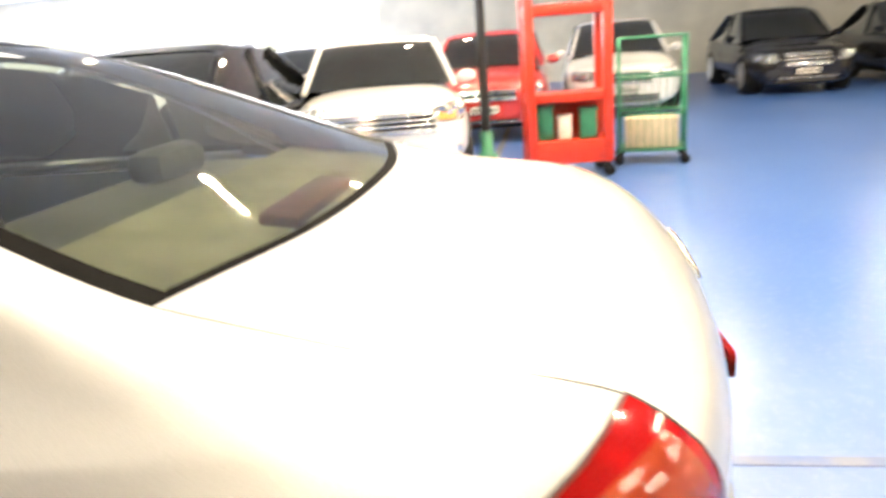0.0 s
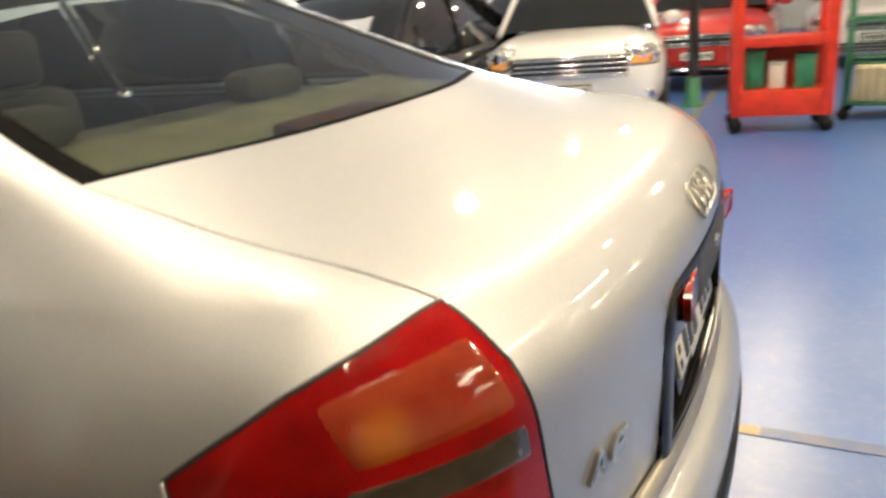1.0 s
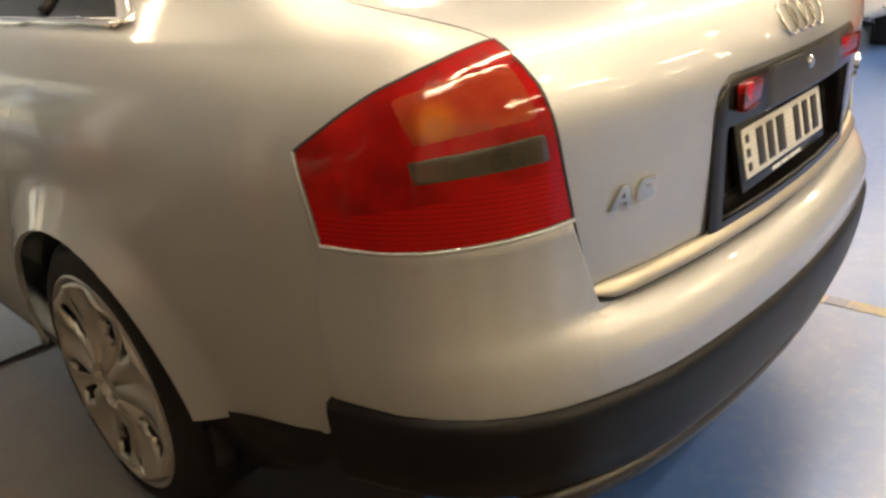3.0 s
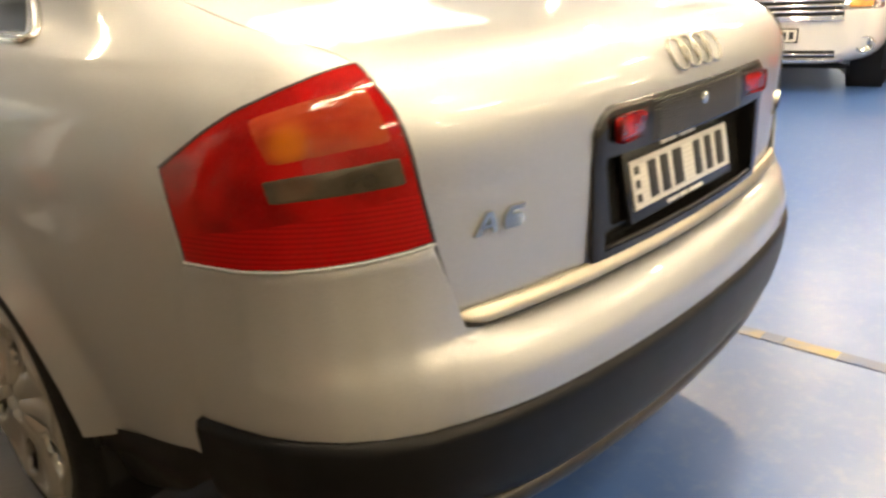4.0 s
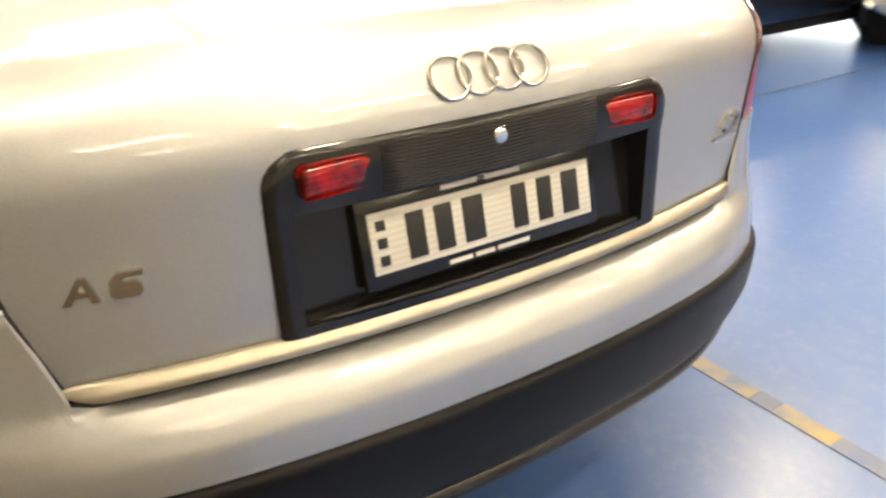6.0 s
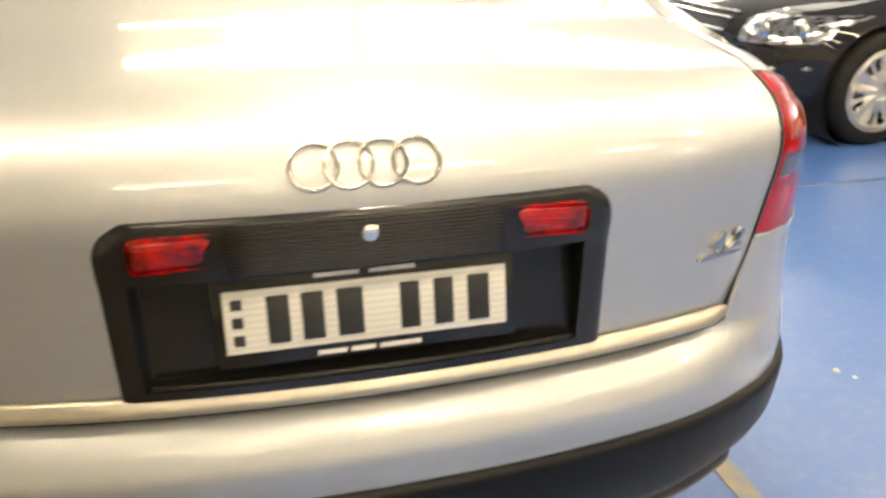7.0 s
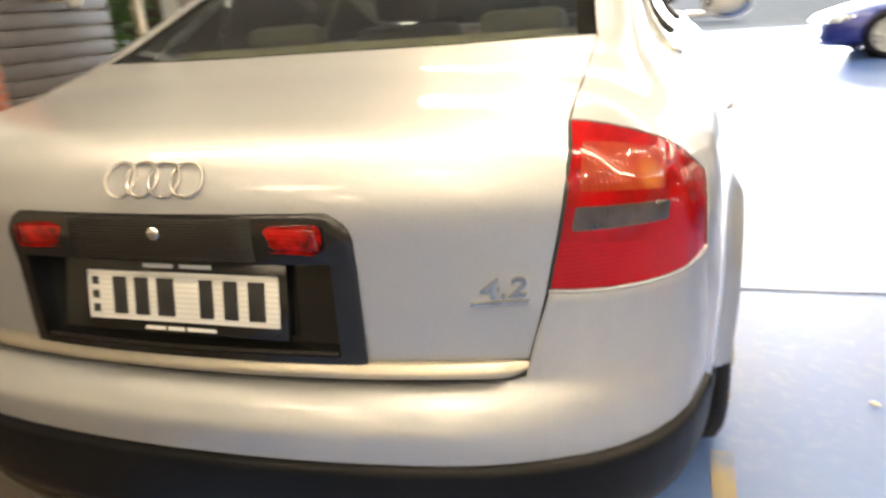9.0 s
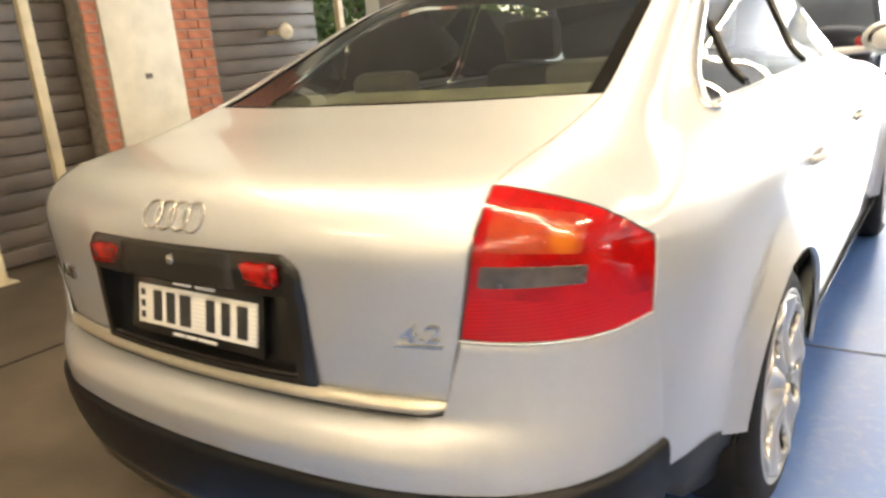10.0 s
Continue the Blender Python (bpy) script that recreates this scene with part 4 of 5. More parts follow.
def floor_paint():
    """Glossy blue paint with pale scuffed specks, fine scratches and dirt, and a pale sheen put into the colour."""
    m = mat("blue_floor_paint", (0.05, 0.12, 0.36), 0.2)
    nt = m.node_tree
    p = nt.nodes["Principled BSDF"]
    tc = nt.nodes["Texture Coordinate"]

    def nz(scale, detail, dist=0.0):
        n = nt.nodes.new("ShaderNodeTexNoise")
        n.inputs["Scale"].default_value, n.inputs["Detail"].default_value, n.inputs["Distortion"].default_value = scale, detail, dist
        nt.links.new(tc.outputs["Object"], n.inputs["Vector"])
        return n

    def ramp(src, a, b, ca, cb):
        r = nt.nodes.new("ShaderNodeValToRGB")
        r.color_ramp.elements[0].position, r.color_ramp.elements[1].position = a, b
        r.color_ramp.elements[0].color, r.color_ramp.elements[1].color = (*ca, 1), (*cb, 1)
        nt.links.new(src.outputs["Fac"], r.inputs["Fac"])
        return r
    base = ramp(nz(0.9, 2, 0.0), 0.1, 0.95, (0.034, 0.105, 0.36), (0.072, 0.15, 0.39))
    specks = ramp(nz(30, 10, 0.0), 0.5, 0.95, (0, 0, 0), (0.35, 0.35, 0.35))
    mx = nt.nodes.new("ShaderNodeMix")
    mx.data_type = 'RGBA'
    nt.links.new(specks.outputs["Color"], mx.inputs["Factor"])
    nt.links.new(base.outputs["Color"], mx.inputs["A"])
    mx.inputs["B"].default_value = (0.26, 0.30, 0.36, 1)
    # floor sheen painted into the colour: a pale round area beside the bay
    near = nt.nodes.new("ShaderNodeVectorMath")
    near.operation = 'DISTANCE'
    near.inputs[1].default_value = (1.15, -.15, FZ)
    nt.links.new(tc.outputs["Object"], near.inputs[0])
    sheen_zone = nt.nodes.new("ShaderNodeMapRange")
    sheen_zone.interpolation_type = 'SMOOTHSTEP'
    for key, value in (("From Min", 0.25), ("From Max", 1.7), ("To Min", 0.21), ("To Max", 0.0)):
        sheen_zone.inputs[key].default_value = value
    nt.links.new(near.outputs["Value"], sheen_zone.inputs["Value"])
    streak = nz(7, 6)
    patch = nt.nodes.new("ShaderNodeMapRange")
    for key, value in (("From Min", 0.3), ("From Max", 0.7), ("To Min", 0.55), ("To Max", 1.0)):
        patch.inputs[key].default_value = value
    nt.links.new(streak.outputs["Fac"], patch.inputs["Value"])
    # strength of the painted sheen, mottled by the noise
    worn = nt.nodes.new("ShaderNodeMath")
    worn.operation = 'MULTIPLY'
    nt.links.new(sheen_zone.outputs["Result"], worn.inputs[0])
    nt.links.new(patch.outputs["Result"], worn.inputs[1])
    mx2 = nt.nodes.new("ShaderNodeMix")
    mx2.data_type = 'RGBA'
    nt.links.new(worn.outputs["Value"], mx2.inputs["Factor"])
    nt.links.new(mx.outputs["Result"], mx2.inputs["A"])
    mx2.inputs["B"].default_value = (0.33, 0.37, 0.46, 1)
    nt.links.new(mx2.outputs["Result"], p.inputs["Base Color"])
    p.inputs["Roughness"].default_value = 0.31
    p.inputs["Specular IOR Level"].default_value = 1.0
    b = nt.nodes.new("ShaderNodeBump")
    b.inputs["Strength"].default_value, b.inputs["Distance"].default_value = 0.04, 0.002
    nt.links.new(nz(160, 3).outputs["Fac"], b.inputs["Height"])
    nt.links.new(b.outputs["Normal"], p.inputs["Normal"])
    return m


M_FLOOR = floor_paint()
M_JOINT = mat("grey_joint_filler", (0.13, 0.15, 0.20), 0.6, noise_scale=8, noise_amount=0.4)
M_CONC = mat("worn_concrete", (0.10, 0.08, 0.06), 0.6, noise_scale=2.5, noise_amount=0.45, bump=0.15, bump_scale=40, rough_var=0.1)
M_PLASTER = mat("cream_wall_paint", (0.68, 0.62, 0.48), 0.7, noise_scale=1.2, noise_amount=0.2, bump=0.1, bump_scale=20)
M_CEIL = mat("ceiling_board", (0.62, 0.58, 0.50), 0.85, noise_scale=2, noise_amount=0.12)
M_YELLOW = mat("worn_yellow_line", (0.34, 0.265, 0.13), 0.4, noise_scale=11, color2=(0.14, 0.18, 0.29))
M_YELLOWWORN = mat("nearly_gone_yellow_line", (0.16, 0.175, 0.24), 0.4, noise_scale=6, color2=(0.07, 0.13, 0.33))
M_BRICK = mat("orange_brick", (0.42, 0.15, 0.08), 0.8, noise_scale=9, noise_amount=0.4, bump=0.3, bump_scale=50)
M_MORTAR = mat("grey_mortar", (0.30, 0.26, 0.22), 0.9, noise_scale=20, noise_amount=0.3)
M_BOARD = mat("white_board_paint", (0.66, 0.62, 0.52), 0.6, noise_scale=6, noise_amount=0.15)
M_SHUTTER = mat("brown_shutter", (0.085, 0.065, 0.05), 0.5, noise_scale=4, noise_amount=0.4)
M_CREAM = mat("cream_steel", (0.55, 0.48, 0.33), 0.5, noise_scale=8, noise_amount=0.2)
M_GRASS = mat("asphalt_yard", (0.22, 0.22, 0.21), 0.9, noise_scale=3, noise_amount=0.3)
M_LEAF = mat("leaf_green", (0.10, 0.16, 0.03), 0.6, noise_scale=3, noise_amount=0.4)
M_BARK = mat("bark", (0.12, 0.08, 0.05), 0.9, noise_scale=20, noise_amount=0.4)
M_TUBE = glow("fluorescent_diffuser", (1.0, 0.80, 0.535), 43)
M_PANEL = glow("panel_diffuser", (1.0, 0.90, 0.74), 2.6)
M_SPOT = glow("spot_lamp_face", (1.0, 0.79, 0.52), 620)
M_REDPAINT = mat("red_enamel", (0.62, 0.035, 0.012), 0.35, noise_scale=9, noise_amount=0.25)
M_GREENPAINT = mat("green_enamel", (0.03, 0.20, 0.10), 0.4, noise_scale=9, noise_amount=0.25)

X0, X1, Y0, Y1, ZC = -4.2, 20.0, -9.0, 20.0, 3.3
DOOR0, DOOR1, DOORH = -3.9, 7.5, 2.75
wall("floor", (-.5, Y0, -.15), (X1, Y1, FZ), M_FLOOR, "glossy blue painted concrete floor with worn specks and a pale sheen painted in beside the bay", "floor")
wall("floor_side", (X0, Y0, -.15), (-.5, Y1, FZ), M_CONC, "grey worn concrete floor beside the blue paint", "floor")
wall("ground", (-300, -300, -.30), (300, 400, FZ - .02), M_GRASS, "sunlit grey yard outside the open doors", "ground")
GAPS = ((4.74, 5.9), (7.0, 12.0))
wall("wall_west", (X0 - .2, Y0, -.15), (X0, GAPS[0][0], ZC), M_PLASTER, "cream plaster wall behind brick piers")
wall("wall_west_pier", (X0 - .2, GAPS[0][1], -.15), (X0, GAPS[1][0], ZC), M_PLASTER, "short plaster wall behind a brick pier")
wall("wall_west_far", (X0 - .2, GAPS[1][1], -.15), (X0, Y1, ZC), M_PLASTER, "cream plaster wall beyond the open bays")
for ya, yb in GAPS:
    wall("lintel", (X0 - .2, ya, 2.62), (X0, yb, ZC), M_PLASTER, "cream lintel over an open bay")
SIDE0, SIDE1 = 5.0, 17.0
wall("wall_east", (X1, Y0, -.15), (X1 + .2, SIDE0, ZC), M_PLASTER, "cream painted wall")
wall("wall_east_far", (X1, SIDE1, -.15), (X1 + .2, Y1, ZC), M_PLASTER, "cream painted wall beyond the wide door")
wall("lintel", (X1, SIDE0, DOORH), (X1 + .2, SIDE1, ZC), M_PLASTER, "cream lintel over the wide side door")
wall("wall_south", (X0, Y0 - .2, -.15), (X1, Y0, ZC), M_PLASTER, "cream painted wall")
wall("wall_north_east", (DOOR1, Y1, -.15), (X1, Y1 + .2, ZC), M_PLASTER, "cream painted wall beside the roller door")
wall("wall_north_west", (X0, Y1, -.15), (DOOR0, Y1 + .2, ZC), M_PLASTER, "narrow cream wall beside the roller door")
wall("lintel", (DOOR0, Y1, DOORH), (DOOR1, Y1 + .2, ZC), M_PLASTER, "cream lintel over the open roller door")
wall("ceiling", (X0, Y0, ZC), (X1, Y1, ZC + .2), M_CEIL, "low pale ceiling with rows of strip lights", "ceiling")


def floor_mark(name, lo, hi, material, label, category):
    return tagged(box(name, (*lo, FZ + .0005), (*hi, FZ + .003), material, None, 0, label), category=category, kind="structure")


floor_mark("floor_line", (.872, .18), (.930, .95), M_YELLOW, "yellow bay line on the blue floor", "floor line")
floor_mark("floor_line", (.874, .118), (.929, .177), M_YELLOWWORN, "worn gap in the yellow bay line", "floor line")
floor_mark("floor_line", (.874, -.04), (.929, .115), M_YELLOW, "short yellow stretch of the bay line past a worn gap", "floor line")
floor_mark("floor_line", (.874, -3.5), (.928, -.043), M_YELLOWWORN, "almost worn away yellow bay line", "floor line")
floor_mark("floor_line", (5.75, .87), (10.5, .94), M_YELLOW, "faded yellow bay line beside the white hatchback", "floor line")
floor_mark("floor_joint", (-.5, 2.14), (X1, 2.152), M_JOINT, "thin filled joint across the blue floor", "joint")
floor_mark("floor_joint", (X0, 2.14), (-.51, 2.155), M_DARK, "dark joint across the concrete floor", "joint")
floor_mark("floor_joint", (-2.3, Y0), (-2.285, 2.13), M_DARK, "dark joint along the concrete floor", "joint")


def strip_light(m):
    e = empty("strip_light", m, "long white fluorescent fitting in a row on the ceiling", "ceiling light", "ceiling strip lights")
    box("batten", (-.62, -.07, .012), (.62, .07, .06), M_BOARD, e, .006)
    box("diffuser", (-.60, -.045, -.014), (.60, .045, .014), M_TUBE, e, .008)
    return e


def downlight(m):
    e = empty("downlight", m, "round bright spot lamp set in the ceiling", "ceiling light", "ceiling spot lamps")
    lathe("ring", [(.0, .062), (-.012, .066), (-.014, .085), (.0, .09)], M_BOARD, e, "", 24, "z")
    lathe("lamp", [(-.004, .001), (-.006, .040), (-.004, .062)], M_SPOT, e, "glowing lamp face", 24, "z")
    return e


first = None
for y in (-6.5, -3.2, .1, 8.0, 11.4):
    for k in range(2 if y > 1 else 0, 8 if y == .1 else 6 if y == -3.2 else 9, 2 if y < -1 else 1):
        at = pose(-1.3 + 1.28 * k, y, ZC - .06)
        first = copy_thing(first, at) if first else strip_light(at)
copy_thing(first, pose(-.6, 4.6, ZC - .06))


def panel_light(m):
    e = empty("panel_light", m, "square luminous panel in a white frame on the ceiling", "ceiling light", "ceiling panel lights")
    box("diffuser", (-.50, -.54, -.010), (.50, .54, .004), M_PANEL, e, .003)
    for lo, hi in (((-.54, -.58, -.02), (-.50, .58, .02)), ((.50, -.58, -.02), (.54, .58, .02)), ((-.50, .54, -.02), (.50, .58, .02)), ((-.50, -.58, -.02), (.50, -.54, .02))):
        box("frame_bar", lo, hi, M_BOARD, e, .004)
    return e


first = None
for x in (.1, 1.2, 2.3, 3.4, 4.5):
    at = pose(x, 4.75, ZC - .021)
    first = copy_thing(first, at) if first else panel_light(at)
first = None
for x in (.4, 3.9, 7.4, 10.9):
    for y in (-5.0, -1.7, 1.75, 5.1):
        at = pose(x, y, ZC)
        first = copy_thing(first, at) if first else downlight(at)


# ---- flakes of stone lying on the floor ----
def stone_flake(x, y, r, label):
    bm = bmesh.new()
    bmesh.ops.create_icosphere(bm, subdivisions=2, radius=r)
    for v in bm.verts:
        v.co *= random.uniform(.75, 1.2)
        v.co.z *= .35
    low = min(v.co.z for v in bm.verts)
    bmesh.ops.transform(bm, matrix=Matrix.Translation((x, y, FZ - low)), verts=bm.verts[:])
    return tagged(part("stone_flake", bm, M_BOARD, None, "", sharp=30), label, "stone flake", "stone flakes on the floor")


stone_flake(1.33, 1.27, .012, "small grey stone flake lying on the blue floor")
stone_flake(1.46, .72, .010, "pale stone flake beside a smaller one on the floor")
stone_flake(1.49, .68, .007, "tiny pale stone flake on the blue floor")


# ---- brick piers, shutters and posts along the near wall ----
def brick_mesh(name, l, d, h):
    bm = bmesh.new()
    box_bm(bm, (-d, -l / 2, -h / 2), (0, l / 2, h / 2), .004, None, 1)
    me = bpy.data.meshes.new(name)
    bm.to_mesh(me)
    bm.free()
    me.materials.append(M_BRICK)
    return me


def pier(y0, y1, singly):
    p = empty("brick_pier", pose(X0 + .30, 0, FZ), "orange brick pier with a white painted board on its face", "pier", "brick piers")
    box("core", (-.30, y0, 0), (-.012, y1, ZC - FZ), M_MORTAR, p)
    mid0, mid1 = y0 + .13, y1 - .36
    full, half = brick_mesh("brick", .222, .1, .066), brick_mesh("brick", .106, .1, .066)
    joined = bmesh.new()
    row = 0
    z = .04
    while z < 3.25:
        # beside the board the courses stop at its edges
        for ya, yb in (((y0, mid0), (mid1, y1)) if z > .5 else ((y0, y1),)):
            y, l = ya, .116 if row % 2 else .232
            while y < yb - .02:
                l = min(l, yb - y)
                if singly:
                    b = new("brick", full if l > .18 else half)
                    b.parent = p
                    b.location = (random.uniform(-.003, .003), y + l / 2, z)
                    b.scale = (1, (l - .010) / (.222 if l > .18 else .106), 1)
                else:
                    box_bm(joined, (-.1, y + .005, z - .033), (random.uniform(-.003, .003), y + l - .005, z + .033))
                y, l = y + l, .232
        z += .076
        row += 1
    if singly:
        joined.free()
    else:
        part("bricks", joined, M_BRICK, p)
    box("white_board", (-.02, mid0, .5), (.012, mid1, ZC - FZ), M_BOARD, p, .004)
    box("small_plate", (.011, (mid0 + mid1) / 2 - .03, 1.18), (.016, (mid0 + mid1) / 2 + .03, 1.22), M_SHUTTER, p, .001)
    return p


pier(2.24, 3.34, True)
pier(5.9, 7.0, False)
pier(-1.8, -.7, False)
for i, (ya, yb) in enumerate(((-.68, 2.22), (3.36, 4.72))):
    sh = empty("shutter", pose(X0 + .12, 0, FZ), "dark brown slatted metal shutter between brick piers", "shutter", "brown shutters")
    z = .02
    while z < 2.6:
        box("slat", (-.01, ya, z), (.02 + random.uniform(0, .004), yb, z + .118), M_SHUTTER, sh, .008)
        z += .124
    box("head_box", (-.05, ya, 2.62), (.18, yb, 3.0), M_SHUTTER, sh, .02)
for y in (1.25, 1.78, 4.76):
    ps = empty("steel_post", pose(X0 + .42, y, FZ), "slim cream steel post in front of the shutter", "post", "cream posts")
    box("shaft", (-.03, -.035, .01), (.03, .035, ZC - FZ), M_CREAM, ps, .006)
    box("foot", (-.07, -.08, 0), (.07, .08, .012), M_CREAM, ps, .003)
ln = empty("wall_lamp", pose(X0 + .36, 4.1, 1.42), "round cream wall lamp on the brown shutter", "wall lamp")
box("bracket", (-.26, -.02, -.02), (-.05, .02, .02), M_CREAM, ln, .004)
lathe("globe", [(-.07 + .14 * k / 10, max(.002, .075 * math.sin(math.pi * k / 10))) for k in range(11)], M_BOARD, ln, "", 20)


# ---- other parked cars ----
from mathutils.bvhtree import BVHTree


def shell(stations, n, half_pts=18):
    """A rounded hull: stations of (y, half width, top, bottom)."""
    st = spline(stations, 46)
    verts = []
    angles = np.linspace(0, 2 * math.pi, 2 * half_pts, endpoint=False)
    for y, w, zt, zb in st:
        c, h = (zt + zb) / 2, (zt - zb) / 2
        for a in angles:
            sx, sz = math.sin(a), -math.cos(a)
            verts.append((w * math.copysign(abs(sx) ** (2 / n), sx), y, c + h * math.copysign(abs(sz) ** (2 / n), sz)))
    k = 2 * half_pts
    faces = [(i * k + j, i * k + (j + 1) % k, (i + 1) * k + (j + 1) % k, (i + 1) * k + j) for i in range(len(st) - 1) for j in range(k)]
    faces.append(tuple(range(k)))
    faces.append(tuple((len(st) - 1) * k + j for j in range(k - 1, -1, -1)))
    return np.array(verts), faces


def parked_car(m, label, lacquer, stations, roof, hubs, style, R=.31, W=.88, n=3.4):
    """Nose at y = 0, looking along -y. roof: (cowl y, roof front y, roof rear y, tail y, belt z, roof z, half width)."""
    c = empty("parked_car", m, label, "car", "parked cars")
    V, F = shell(stations, n)
    tree = BVHTree.FromPolygons([tuple(v) for v in V], F)
    for hub in hubs:
        V, F = cut(V, F, lambda P: np.where(np.abs(P[:, 0]) > W * .55, np.hypot(P[:, 1] - hub, P[:, 2] - R) - (R + .04), 1.0), False)
    body = link_mesh("body", V, F, lacquer, c)
    body.data.set_sharp_from_angle(angle=radians(50))
    L = stations[-1][0]
    box("underside", (-W + .2, .35, .16), (W - .2, L - .4, .60), M_DARK, c, .05)
    y0, y1, y2, y3, zb, zr, hw = roof

    def front(x, z, lift, back=False):
        o = Vector((x, L + 3 if back else -3, z))
        hit = tree.ray_cast(o, Vector((0, -1 if back else 1, 0)))[0]
        y = hit.y if hit else (L - .1 if back else .1)
        return (x, y + lift if back else y - lift, z)

    def patch(name, x0, x1, z0, z1, material, lift=.006, r=.03, back=False, nx=16, nz=8, label="", skew=0.0):
        V, F = [], []
        for i in range(nz + 1):
            for j in range(nx + 1):
                u, v = j / nx, i / nz
                x, z = x0 + (x1 - x0) * u, z0 + (z1 - z0) * v
                d = float(rounded(np.array([x]), np.array([z]), (x0 + x1) / 2, (z0 + z1) / 2, abs(x1 - x0) / 2, (z1 - z0) / 2, r)[0])
                if d > 0:
                    x += ((x0 + x1) / 2 - x) * min(.3, d / abs(x1 - x0) * 2)
                    z += ((z0 + z1) / 2 - z) * min(.3, d / (z1 - z0) * 2)
                edge = min(u, 1 - u, v, 1 - v)
                z += skew * (x - x0)
                V.append(front(x, z, lift * (1 if edge > .01 else -1.5), back))
        for f in grid_faces(nz + 1, nx + 1):
            F.append(f)
        return link_mesh(name, V, F, material, c, label)

    def bar(name, x0, x1, z, material, r=.008, lift=.012, back=False):
        return tube(name, [front(x0 + (x1 - x0) * k / 14, z, lift, back) for k in range(15)], r, material, c, "", 6)

    # glazed upper part
    rows = [(y0, hw, zb, .0), (y1, hw - .16, zr - .03, 1.0), ((y1 + y2) / 2, hw - .14, zr, 1.0), (y2, hw - .17, zr - .04, 1.0), (y3, hw - .02, zb, .0)]
    sp = spline([(y, w, z) for y, w, z, _ in rows], 24)
    Vg = []
    for y, w, z in sp:
        Vg.append([(s * a, y, b) for s, a, b in ((-1, hw, zb - .05), (-1, w, z - .03), (-1, w - .06, z), (-1, w * .5, z + .012), (1, 0, z + .016), (1, w * .5, z + .012), (1, w - .06, z), (1, w, z - .03), (1, hw, zb - .05))])
    link_mesh("glass", [q for r in Vg for q in r], grid_faces(len(Vg), 9), M_DARKGLASS, c, "dark window glass")
    rr = [(y, w, z) for y, w, z in sp if z > zr - .075]
    Vr = [[(x * (w + .004), y, z + dz) for x, dz in ((-1, -.034), (-.9, .008), (-.5, .022), (0, .026), (.5, .022), (.9, .008), (1, -.034))] for y, w, z in rr]
    link_mesh("roof", [q for r in Vr for q in r], grid_faces(len(Vr), 7), lacquer, c)
    for s in (-1, 1):
        tube("front_pillar", [(s * (w + .0), y, z - .02) for y, w, z in sp if y < y1 + .1], .03, lacquer, c)
        tube("rear_pillar", [(s * (w + .0), y, z - .02) for y, w, z in sp if y > y2 - .1], .045, lacquer, c)
        tube("door_pillar", [(s * hw, (y1 + y2) / 2 - .05, zb - .03), (s * (hw - .14), (y1 + y2) / 2, zr - .03)], .03, M_GLOSSBLACK, c)
        bm = bmesh.new()
        bmesh.ops.create_uvsphere(bm, u_segments=14, v_segments=8, radius=1, matrix=Matrix.Translation((s * (W + .06), y0 + .25, zb + .04)) @ Matrix.Diagonal((.10, .06, .065, 1)))
        part("door_mirror", bm, lacquer, c, sharp=60)
        for hub in hubs:
            wheel(c, pose(s * (W - .115), hub, R), s, R, R - .09, style.get("spokes", 5) * 2)
            lathe("wheel_well", [(s * (W - .30), .02), (s * (W - .30), R + .038), (s * (W - .03), R + .042)], M_DARK, c, "", 32).location = (0, hub, R)
            if style.get("cladding"):
                rim_pts = [(s * (W - .018), hub + (R + .055) * math.cos(w), R + (R + .055) * math.sin(w)) for w in np.linspace(-.35, math.pi + .35, 25)]
                tube("arch_cladding", rim_pts, .028, M_MATTBLACK, c, "black plastic wheel arch cladding", 8)
        if "head" in style:
            x0, x1, z0, z1, sk = style["head"]
            patch("headlight", s * x0, s * x1, z0, z1, M_CHROMELAMP, .004, .06, label="clear headlight", skew=s * sk)
            for k, (fx, rad) in enumerate(((.34, .32), (.74, .26))):
                cx, cz = s * (x0 + (x1 - x0) * fx), (z0 + z1) / 2 + s * sk * s * (x1 - x0) * fx
                o = front(cx, cz, .012)
                lathe("bulb_reflector", [(.0, .005), (-.012, .4 * rad * (z1 - z0)), (.004, rad * (z1 - z0) * 1.2), (.02, rad * (z1 - z0) * 1.25)], M_CHROME, c, "", 16, "y").location = o
            if style.get("amber"):
                patch("indicator", s * (x0 + (x1 - x0) * .2), s * (x0 + (x1 - x0) * .75), z0 + .03, z0 + .12, M_AMBERCLEAR, .012, .03)
        if "fog" in style:
            fx, fz, fr = style["fog"]
            o = front(s * fx, fz, .01)
            lathe("fog_lamp", [(.03, fr * 1.25), (-.006, fr * 1.2), (-.008, fr), (.01, fr * .95), (.014, .002)], M_CHROME, c, "", 18, "y").location = o
        if "tail" in style:
            x0, x1, z0, z1 = style["tail"]
            patch("tail_light", s * x0, s * x1, z0, z1, M_RED, .006, .04, True, label="red tail light")
    if "grille" in style:
        gx, z0, z1, bars = style["grille"]
        patch("grille", -gx, gx, z0, z1, M_MATTBLACK, .004, .06, nx=20)
        for k in range(bars):
            z = z0 + (z1 - z0) * (k + .5) / bars
            bar("grille_bar", -gx * .93, gx * .93, z, M_CHROME, .011, .014)
        for z in (z0, z1):
            bar("grille_rim", -gx * .95, gx * .95, z, M_CHROME, .012, .012)
